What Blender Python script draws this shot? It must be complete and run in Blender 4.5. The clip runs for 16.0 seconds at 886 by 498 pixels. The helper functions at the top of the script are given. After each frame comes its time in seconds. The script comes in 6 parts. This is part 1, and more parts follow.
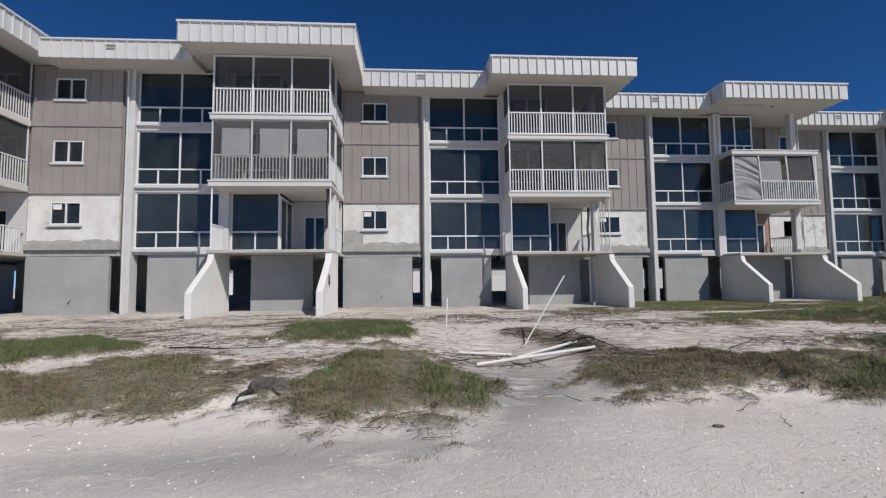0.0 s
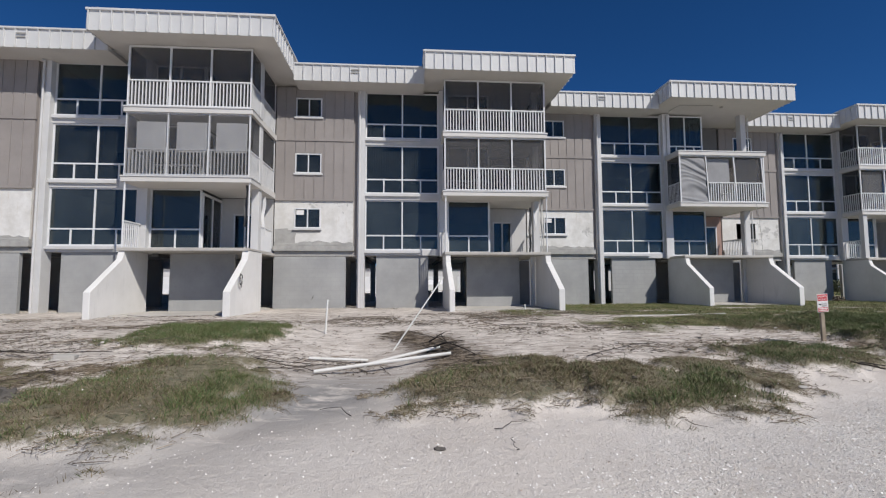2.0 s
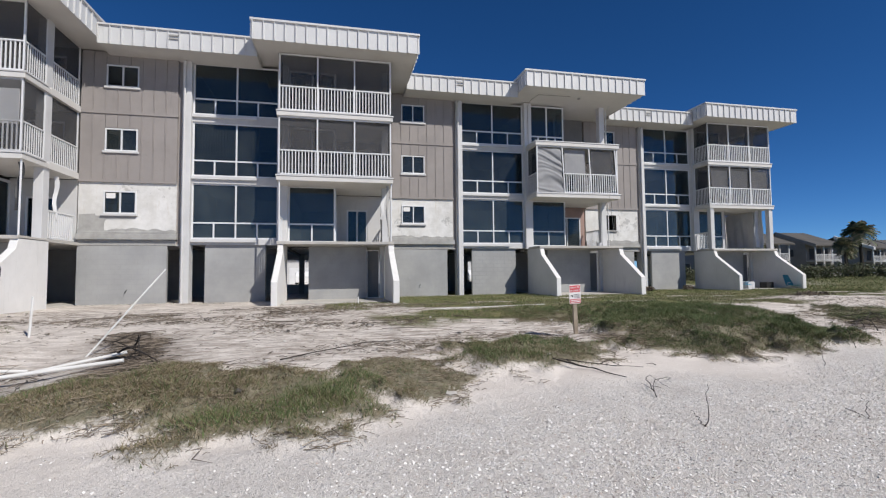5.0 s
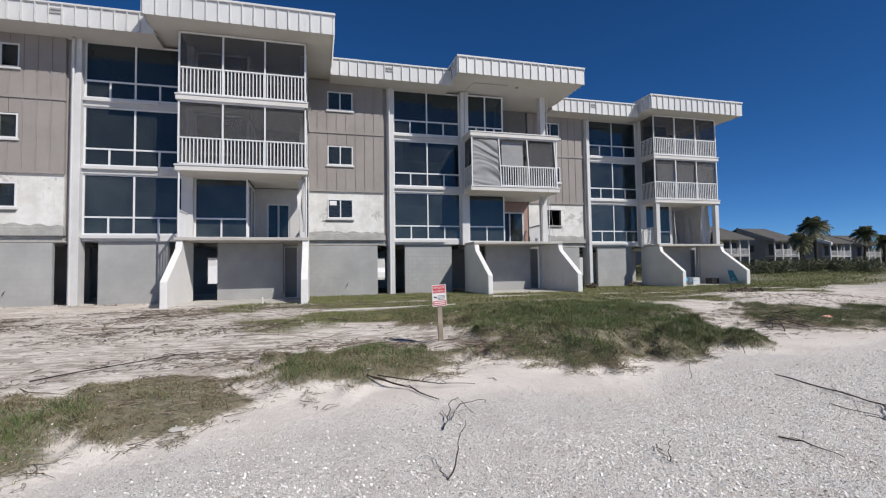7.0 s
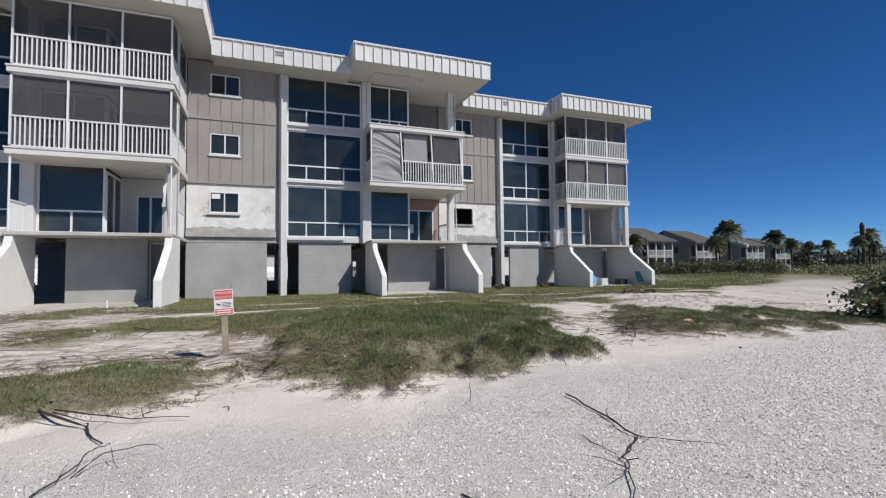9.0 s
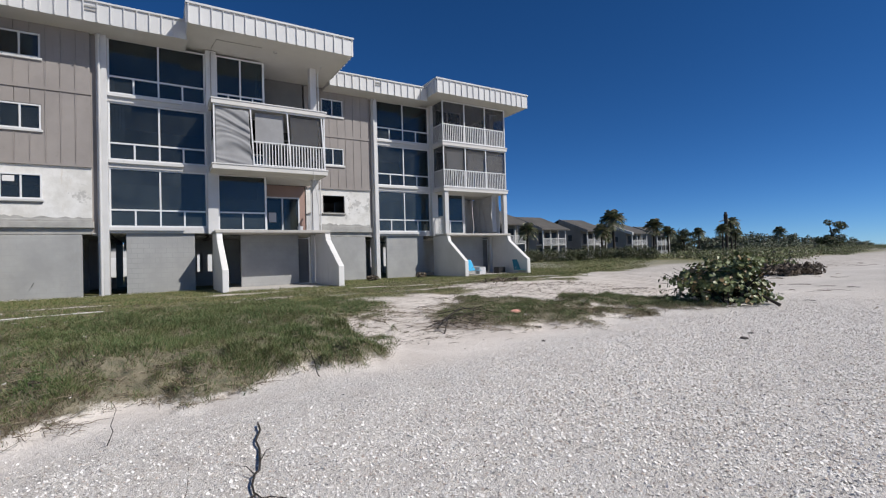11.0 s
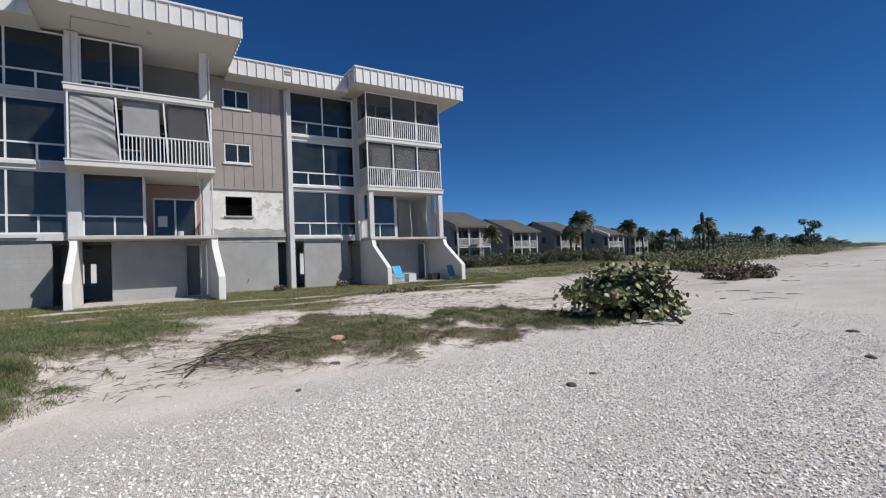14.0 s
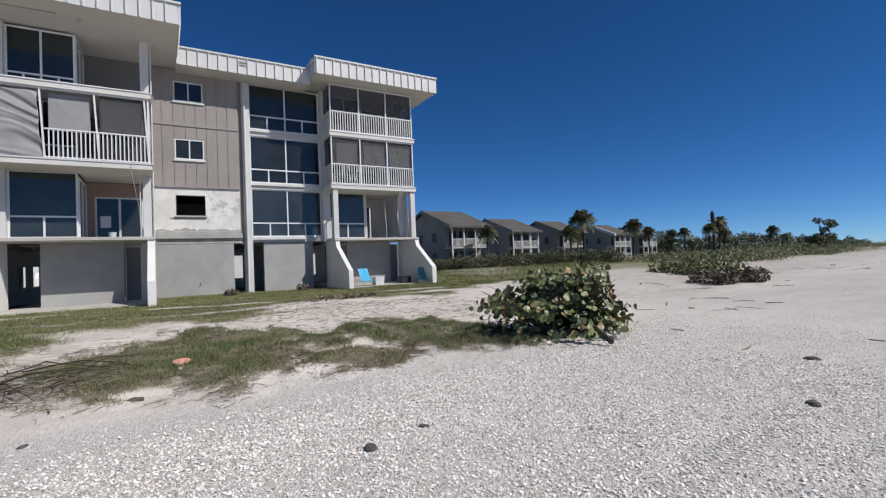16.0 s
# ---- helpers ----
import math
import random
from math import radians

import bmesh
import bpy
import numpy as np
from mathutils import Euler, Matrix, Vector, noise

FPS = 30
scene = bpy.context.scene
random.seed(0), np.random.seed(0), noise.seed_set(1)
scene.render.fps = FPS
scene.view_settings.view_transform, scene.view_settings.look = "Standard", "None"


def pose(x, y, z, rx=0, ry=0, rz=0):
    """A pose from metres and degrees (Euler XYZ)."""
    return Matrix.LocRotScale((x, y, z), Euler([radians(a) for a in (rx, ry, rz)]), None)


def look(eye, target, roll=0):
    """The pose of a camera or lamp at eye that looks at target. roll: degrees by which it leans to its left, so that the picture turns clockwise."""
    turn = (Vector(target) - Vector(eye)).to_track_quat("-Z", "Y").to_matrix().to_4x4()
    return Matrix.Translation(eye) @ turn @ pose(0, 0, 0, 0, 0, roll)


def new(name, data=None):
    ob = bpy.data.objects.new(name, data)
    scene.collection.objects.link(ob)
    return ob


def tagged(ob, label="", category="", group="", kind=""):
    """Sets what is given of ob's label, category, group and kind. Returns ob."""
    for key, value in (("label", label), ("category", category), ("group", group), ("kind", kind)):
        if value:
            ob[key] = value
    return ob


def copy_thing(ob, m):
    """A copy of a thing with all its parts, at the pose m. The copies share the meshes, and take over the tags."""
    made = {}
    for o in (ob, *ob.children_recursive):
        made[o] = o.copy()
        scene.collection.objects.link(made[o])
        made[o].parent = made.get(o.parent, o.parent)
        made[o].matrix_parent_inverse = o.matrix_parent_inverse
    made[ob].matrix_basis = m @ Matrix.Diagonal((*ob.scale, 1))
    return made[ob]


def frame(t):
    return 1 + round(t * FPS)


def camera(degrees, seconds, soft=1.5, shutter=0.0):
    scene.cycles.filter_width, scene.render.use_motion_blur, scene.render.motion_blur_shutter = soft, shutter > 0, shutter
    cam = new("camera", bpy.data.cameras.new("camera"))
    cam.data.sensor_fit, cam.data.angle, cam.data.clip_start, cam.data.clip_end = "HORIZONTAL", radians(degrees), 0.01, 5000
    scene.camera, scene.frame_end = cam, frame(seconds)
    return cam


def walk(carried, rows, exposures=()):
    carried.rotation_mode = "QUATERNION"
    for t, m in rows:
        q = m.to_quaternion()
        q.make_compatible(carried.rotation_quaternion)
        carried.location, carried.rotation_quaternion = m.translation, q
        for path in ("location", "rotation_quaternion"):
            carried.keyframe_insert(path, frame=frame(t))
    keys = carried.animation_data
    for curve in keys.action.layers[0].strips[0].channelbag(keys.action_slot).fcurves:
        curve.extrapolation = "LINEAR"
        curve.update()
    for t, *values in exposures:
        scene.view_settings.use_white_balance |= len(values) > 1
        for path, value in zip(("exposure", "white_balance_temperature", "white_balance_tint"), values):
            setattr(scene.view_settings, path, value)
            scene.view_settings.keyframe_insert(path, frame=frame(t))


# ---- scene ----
cam = camera(86.7, 16.0, 1.2)
METRES, EYE, TILT, LEAN, TURN = 21.739, 1.5, 0.0, 0.0, -3.9
ROWS = [
    (0.0, 0.0, 0.0, 0.0, 0.05, 4.15, 0.67),
    (0.5, 0.0332, 0.0073, 0.0004, 0.1, 4.12, 0.62),
    (1.0, 0.0634, 0.013, -0.0002, -0.14, 4.15, 0.4),
    (1.5, 0.0961, 0.0196, 0.0002, -0.29, 4.27, 0.36),
    (2.0, 0.1263, 0.0254, -0.0001, -0.63, 4.21, 0.23),
    (2.5, 0.1579, 0.033, 0.0001, -1.1, 4.03, 0.42),
    (3.0, 0.1886, 0.0379, -0.0008, -2.04, 4.03, 0.45),
    (3.5, 0.2219, 0.0431, -0.0007, -3.17, 3.85, 0.63),
    (4.0, 0.253, 0.048, -0.0006, -5.54, 3.53, 0.45),
    (6.5, 0.4001, 0.0941, 0.0002, -10.35, 2.67, 0.99),
    (7.0, 0.429, 0.1022, 0.0, -11.1, 2.61, 0.87),
    (7.5, 0.4587, 0.1099, 0.0007, -11.89, 2.5, 0.9),
    (8.0, 0.4888, 0.114, 0.0008, -13.05, 2.45, 0.73),
    (8.5, 0.519, 0.121, 0.0009, -14.02, 2.46, 0.81),
    (9.0, 0.5487, 0.1245, 0.0011, -17.11, 2.4, 0.62),
    (9.5, 0.5785, 0.1287, 0.0008, -18.73, 2.18, 0.83),
    (10.0, 0.6089, 0.1306, 0.0005, -22.4, 1.69, 1.12),
    (12.5, 0.762, 0.1553, -0.0009, -28.98, 0.9, 2.11),
    (13.0, 0.794, 0.1591, 0.0005, -29.15, 0.94, 2.28),
    (13.5, 0.8243, 0.1634, -0.0007, -29.01, 1.0, 2.32),
    (14.0, 0.8581, 0.1638, 0.0005, -28.58, 1.37, 2.34),
    (14.5, 0.8868, 0.1671, 0.0002, -28.05, 1.48, 2.31),
    (15.0, 0.9195, 0.1687, 0.0015, -27.63, 1.59, 2.49),
    (15.5, 0.9476, 0.1745, 0.0002, -27.36, 1.41, 2.27),
    (16.0, 0.9807, 0.1783, 0.0017, -27.05, 1.41, 2.35),
]
walk(cam, [(t, pose(0, 0, EYE, TILT, LEAN, TURN) @ pose(METRES * x, METRES * y, METRES * z, 90 + pitch, roll, yaw)) for t, x, y, z, yaw, pitch, roll in ROWS],
     [(0, -0.21), (1.5, -0.18), (3.5, -0.04), (6.5, 0.02), (10, 0.0), (12.5, -0.02), (16, -0.03)])

# ---- light ----
SUN = Vector((0.76, -1.0, 1.2)).normalized()
world = bpy.data.worlds.new("world")
scene.world = world
world.use_nodes = True
wn, wl = world.node_tree.nodes, world.node_tree.links
sky = wn.new("ShaderNodeTexSky")
sky.sky_type, sky.sun_disc = "NISHITA", False
sky.sun_elevation = math.asin(SUN.z)
sky.sun_rotation = math.atan2(SUN.x, SUN.y)
sky.air_density, sky.dust_density, sky.ozone_density = 0.5, 0.0, 1.5
deep = wn.new("ShaderNodeHueSaturation")
deep.inputs["Saturation"].default_value = 1.12
tint = wn.new("ShaderNodeMix")
tint.data_type, tint.blend_type = "RGBA", "MULTIPLY"
tint.inputs[0].default_value = 1.0
tint.inputs[7].default_value = (0.63, 0.86, 1.15, 1.0)
wl.new(sky.outputs[0], tint.inputs[6])
wl.new(tint.outputs[2], deep.inputs["Color"])
wl.new(deep.outputs[0], wn["Background"].inputs[0])
wn["Background"].inputs[1].default_value = 0.083
lamp = bpy.data.lights.new("sun", "SUN")
lamp.energy, lamp.angle, lamp.color = 4.6, radians(0.53), (1.0, 0.955, 0.89)
sun = new("sun", lamp)
sun.matrix_world = look(SUN * 60, (0, 0, 0))


# ---- materials ----
def socket(node, value, target, links):
    if isinstance(value, (int, float)):
        target.default_value = value
    elif isinstance(value, tuple):
        target.default_value = (*value, 1.0) if len(value) == 3 else value
    else:
        links.new(value, target)


class Mat:
    def __init__(self, name):
        self.m = bpy.data.materials.new(name)
        self.m.use_nodes = True
        self.n, self.l = self.m.node_tree.nodes, self.m.node_tree.links
        self.b = self.n["Principled BSDF"]
        self.pos = self.n.new("ShaderNodeNewGeometry").outputs["Position"]

    def noise(self, scale, detail=4, rough=0.6, stretch=None):
        vec = self.pos
        if stretch:
            mp = self.n.new("ShaderNodeMapping")
            mp.inputs["Scale"].default_value = stretch
            self.l.new(vec, mp.inputs[0])
            vec = mp.outputs[0]
        t = self.n.new("ShaderNodeTexNoise")
        t.inputs["Scale"].default_value, t.inputs["Detail"].default_value, t.inputs["Roughness"].default_value = scale, detail, rough
        self.l.new(vec, t.inputs["Vector"])
        return t.outputs["Fac"]

    def cells(self, scale):
        """Broken-piece pattern: a random value for each cell, and the distance to its edge."""
        out = []
        for kind, name in (("F1", "Color"), ("DISTANCE_TO_EDGE", "Distance")):
            t = self.n.new("ShaderNodeTexVoronoi")
            t.feature = kind
            t.inputs["Scale"].default_value = scale
            self.l.new(self.pos, t.inputs["Vector"])
            out.append(t.outputs[name])
        sep = self.n.new("ShaderNodeSeparateColor")
        self.l.new(out[0], sep.inputs[0])
        return sep.outputs[0], out[1]

    def ramp(self, fac, lo, hi):
        r = self.n.new("ShaderNodeMapRange")
        r.inputs[1].default_value, r.inputs[2].default_value = lo, hi
        self.l.new(fac, r.inputs[0])
        return r.outputs[0]

    def mix(self, fac, a, b, mode="MIX"):
        x = self.n.new("ShaderNodeMix")
        x.data_type, x.blend_type = "RGBA", mode
        socket(x, fac, x.inputs[0], self.l)
        socket(x, a, x.inputs[6], self.l)
        socket(x, b, x.inputs[7], self.l)
        return x.outputs[2]

    def math(self, op, a, b):
        x = self.n.new("ShaderNodeMath")
        x.operation = op
        socket(x, a, x.inputs[0], self.l)
        socket(x, b, x.inputs[1], self.l)
        return x.outputs[0]

    def attr(self, name):
        a = self.n.new("ShaderNodeAttribute")
        a.attribute_name = name
        return a.outputs["Fac"]

    def bump(self, fac, strength, dist):
        b = self.n.new("ShaderNodeBump")
        b.inputs["Strength"].default_value, b.inputs["Distance"].default_value = strength, dist
        self.l.new(fac, b.inputs["Height"])
        self.l.new(b.outputs[0], self.b.inputs["Normal"])

    def done(self, color, rough=0.7, metal=0.0, spec=0.5):
        socket(self.b, color, self.b.inputs["Base Color"], self.l)
        socket(self.b, rough, self.b.inputs["Roughness"], self.l)
        self.b.inputs["Metallic"].default_value = metal
        self.b.inputs["Specular IOR Level"].default_value = spec
        return self.m


def painted(name, a, b, scale=1.5, grain=60.0, rough=0.65, relief=0.25, dist=0.004, streak=True, metal=0.0, spec=0.4):
    """Two-tone surface: broad weathering plus fine grain, with weather streaks down it."""
    m = Mat(name)
    big = m.ramp(m.noise(scale, 5), 0.35, 0.7)
    c = m.mix(big, a, b)
    if streak:
        s = m.ramp(m.noise(3.0, 4, 0.7, (2.2, 2.2, 0.22)), 0.58, 0.8)
        c = m.mix(m.math("MULTIPLY", s, 0.42), c, tuple(v * 0.6 for v in a))
        spots = m.ramp(m.noise(7.0, 5, 0.75), 0.60, 0.74)
        c = m.mix(m.math("MULTIPLY", spots, 0.3), c, (a[0] * 0.55, a[1] * 0.52, a[2] * 0.48))
    fine = m.noise(grain, 3)
    c = m.mix(m.math("MULTIPLY", fine, 0.25), c, tuple(v * 0.8 for v in b))
    m.bump(fine, relief, dist)
    return m.done(c, rough, metal, spec)


M_WHITE = painted("white_paint", (0.53, 0.525, 0.52), (0.62, 0.615, 0.61), 0.9, 45, 0.6)
M_WING = painted("cream_stucco", (0.68, 0.665, 0.64), (0.78, 0.765, 0.745), 0.8, 30, 0.8, 0.4, 0.006)
M_STUCCO = painted("white_stucco", (0.50, 0.49, 0.48), (0.59, 0.585, 0.575), 0.8, 35, 0.85, 0.5, 0.008)
M_METAL = painted("white_metal_panel", (0.55, 0.55, 0.545), (0.62, 0.62, 0.61), 0.6, 20, 0.45, 0.08, 0.003)
M_RAIL = painted("white_rail", (0.66, 0.66, 0.66), (0.72, 0.72, 0.72), 2, 40, 0.4, 0.05, 0.002, False)
# Lighter and warmer than the stucco: sand bounce is put into the colour.
M_SOFFIT = painted("bounce_warmed_soffit", (0.57, 0.55, 0.52), (0.64, 0.62, 0.59), 0.7, 30, 0.8, 0.2, 0.004, False)
M_FRAME = painted("white_frame", (0.64, 0.65, 0.66), (0.71, 0.71, 0.715), 2, 40, 0.4, 0.05, 0.002, False)
M_SIDING = painted("taupe_siding", (0.255, 0.232, 0.22), (0.31, 0.282, 0.266), 0.8, 50, 0.8, 0.35, 0.004)


def block_render(name, bare):
    """Grey render through which the block courses show where it is bare."""
    m = Mat(name)
    big = m.ramp(m.noise(0.9, 5), 0.35, 0.7)
    c = m.mix(big, (0.30, 0.302, 0.30), (0.375, 0.375, 0.37))
    sep, com, br = m.n.new("ShaderNodeSeparateXYZ"), m.n.new("ShaderNodeCombineXYZ"), m.n.new("ShaderNodeTexBrick")
    m.l.new(m.pos, sep.inputs[0])
    m.l.new(sep.outputs["X"], com.inputs["X"])
    m.l.new(sep.outputs["Z"], com.inputs["Y"])
    m.l.new(com.outputs[0], br.inputs["Vector"])
    br.inputs["Scale"].default_value, br.inputs["Mortar Size"].default_value = 1.0, 0.012
    br.inputs["Brick Width"].default_value, br.inputs["Row Height"].default_value, br.inputs["Mortar Smooth"].default_value = 0.4, 0.2, 0.6
    show = m.math("MULTIPLY", br.outputs["Fac"], m.ramp(m.noise(0.45, 4), 0.40, 0.60))
    c = m.mix(m.math("MULTIPLY", show, bare), c, (0.20, 0.20, 0.20))
    stain = m.ramp(m.noise(2.6, 5, 0.7, (1.0, 1.0, 0.5)), 0.56, 0.78)
    c = m.mix(m.math("MULTIPLY", stain, 0.3), c, (0.24, 0.235, 0.22))
    fine = m.noise(40, 4, 0.7)
    m.bump(fine, 0.5, 0.008)
    return m.done(c, 0.9, 0, 0.3)


M_BLOCK = block_render("grey_render", 0.13)
M_BARE = block_render("bare_block", 0.5)
M_PRESSED = painted("pressed_sand", (0.50, 0.475, 0.44), (0.60, 0.575, 0.54), 3, 60, 0.95, 0.5, 0.01, False)
M_LEDGE = painted("grey_concrete", (0.30, 0.295, 0.28), (0.42, 0.41, 0.39), 2.5, 30, 0.9, 0.7, 0.012)
M_PAD = painted("concrete_pad", (0.40, 0.38, 0.35), (0.52, 0.49, 0.45), 1.2, 30, 0.9, 0.5, 0.006, False)
M_DARK = painted("dark_metal", (0.03, 0.03, 0.032), (0.05, 0.05, 0.05), 3, 40, 0.5, 0.1, 0.002, False)
# Shade of the rooms and upper recesses is put into this grey.
M_DIM_ROOM = painted("dim_room_wall", (0.15, 0.15, 0.15), (0.21, 0.205, 0.20), 0.7, 20, 0.9, 0.1, 0.002, False)
M_PINK = painted("salmon_wall", (0.30, 0.20, 0.17), (0.36, 0.25, 0.215), 1.2, 30, 0.9, 0.2, 0.003, False)
M_CURTAIN = painted("curtain", (0.42, 0.42, 0.42), (0.52, 0.52, 0.50), 3, 60, 0.9, 0.2, 0.002, False)
M_SHADE = painted("grey_shade_cloth", (0.54, 0.54, 0.545), (0.64, 0.64, 0.64), 1.4, 90, 0.9, 0.3, 0.004, False)
M_DRAPE = painted("loose_cloth", (0.25, 0.25, 0.255), (0.32, 0.32, 0.325), 1.8, 90, 0.9, 0.3, 0.004, False)
M_PVC = painted("pvc", (0.66, 0.65, 0.62), (0.76, 0.75, 0.72), 3, 30, 0.5, 0.1, 0.002, False)
M_WOOD = painted("weathered_wood", (0.24, 0.19, 0.14), (0.36, 0.30, 0.23), 4, 40, 0.85, 0.5, 0.006)
M_TWIG = painted("dead_wood", (0.022, 0.018, 0.015), (0.06, 0.05, 0.042), 5, 60, 0.9, 0.5, 0.006, False)
M_SIGNW = painted("sign_white", (0.70, 0.68, 0.66), (0.78, 0.76, 0.74), 8, 60, 0.5, 0.05, 0.001, False)
M_SIGNR = painted("sign_red", (0.52, 0.05, 0.06), (0.62, 0.09, 0.10), 8, 60, 0.5, 0.05, 0.001, False)
M_BLACK = painted("black_plastic", (0.015, 0.015, 0.016), (0.03, 0.03, 0.03), 8, 60, 0.5, 0.1, 0.001, False)
M_BLUE = painted("blue_webbing", (0.02, 0.30, 0.55), (0.05, 0.42, 0.66), 4, 90, 0.7, 0.2, 0.002, False)
M_TEAL = painted("teal_plastic", (0.06, 0.24, 0.26), (0.10, 0.32, 0.33), 4, 60, 0.5, 0.1, 0.002, False)
M_SHINGLE = painted("shingle", (0.075, 0.07, 0.064), (0.115, 0.107, 0.096), 0.5, 8, 0.9, 0.4, 0.02, False)
M_HOUSE = painted("grey_clapboard", (0.225, 0.21, 0.195), (0.29, 0.272, 0.255), 0.4, 10, 0.85, 0.2, 0.01, False)
M_CARW = painted("white_car", (0.75, 0.75, 0.75), (0.80, 0.80, 0.80), 1, 10, 0.25, 0.02, 0.001, False)
M_TYRE = painted("tyre", (0.02, 0.02, 0.02), (0.035, 0.035, 0.035), 5, 30, 0.9, 0.2, 0.002, False)
M_STONE = painted("dark_stone", (0.07, 0.065, 0.06), (0.14, 0.125, 0.11), 12, 60, 0.9, 0.6, 0.006, False)
M_CORAL = painted("salmon_stone", (0.55, 0.26, 0.20), (0.65, 0.36, 0.28), 12, 60, 0.9, 0.6, 0.006, False)


def plaster():
    m = Mat("stripped_plaster")
    c = m.mix(m.ramp(m.noise(1.3, 6, 0.7), 0.38, 0.62), (0.58, 0.565, 0.535), (0.72, 0.71, 0.69))
    rust = m.math("MULTIPLY", m.ramp(m.noise(2.2, 5, 0.7, (2.4, 2.4, 0.35)), 0.60, 0.78), 0.6)
    c = m.mix(rust, c, (0.45, 0.36, 0.25))
    patch = m.ramp(m.noise(0.9, 5, 0.75), 0.57, 0.61)
    c = m.mix(m.math("MULTIPLY", patch, 0.75), c, (0.38, 0.37, 0.355))
    fine = m.noise(28, 5, 0.7)
    m.bump(fine, 0.7, 0.012)
    return m.done(c, 0.9)


M_PLASTER = plaster()


def glass(name, ior, tint, lift_share):
    m = Mat(name)
    n, l = m.n, m.l
    gl, tr, mx = n.new("ShaderNodeBsdfGlossy"), n.new("ShaderNodeBsdfTransparent"), n.new("ShaderNodeMixShader")
    gl.inputs["Roughness"].default_value = 0.015
    gl.inputs["Color"].default_value = (0.95, 0.97, 0.97, 1)
    tr.inputs["Color"].default_value = (*tint, 1)
    fr = n.new("ShaderNodeFresnel")
    fr.inputs["IOR"].default_value = ior
    wob = m.noise(1.1, 2, 0.5)
    b = n.new("ShaderNodeBump")
    b.inputs["Strength"].default_value, b.inputs["Distance"].default_value = 0.08, 0.02
    l.new(wob, b.inputs["Height"])
    l.new(b.outputs[0], gl.inputs["Normal"])
    l.new(fr.outputs[0], mx.inputs[0])
    l.new(tr.outputs[0], mx.inputs[1])
    l.new(gl.outputs[0], mx.inputs[2])
    # Dust film, with a pale teal lift painted in for the dark reflections.
    dust_lift, mix2 = n.new("ShaderNodeBsdfDiffuse"), n.new("ShaderNodeMixShader")
    dust_lift.inputs["Color"].default_value = (0.36, 0.43, 0.43, 1)
    l.new(m.math("MULTIPLY", m.ramp(m.noise(0.9, 5, 0.6), 0.1, 0.9), lift_share), mix2.inputs[0])
    l.new(mx.outputs[0], mix2.inputs[1])
    l.new(dust_lift.outputs[0], mix2.inputs[2])
    l.new(mix2.outputs[0], n["Material Output"].inputs[0])
    return m.m


def screen(name="insect_screen", least=0.40, shade=0.10):
    m = Mat(name)
    n, l = m.n, m.l
    df, tr, mx = n.new("ShaderNodeBsdfDiffuse"), n.new("ShaderNodeBsdfTransparent"), n.new("ShaderNodeMixShader")
    df.inputs["Color"].default_value = (shade, shade, shade * 1.05, 1)
    fac = m.math("ADD", m.math("MULTIPLY", m.noise(1.3, 4), 0.12), least)
    l.new(fac, mx.inputs[0])
    l.new(tr.outputs[0], mx.inputs[1])
    l.new(df.outputs[0], mx.inputs[2])
    l.new(mx.outputs[0], n["Material Output"].inputs[0])
    return m.m


M_VEIL = screen("thin_insect_screen", 0.16, 0.14)
M_GLASS, M_SCREEN = glass("window_glass", 1.50, (0.36, 0.42, 0.45), 0.105), screen()
M_TINTED = glass("tinted_glass", 1.57, (0.18, 0.26, 0.29), 0.165)


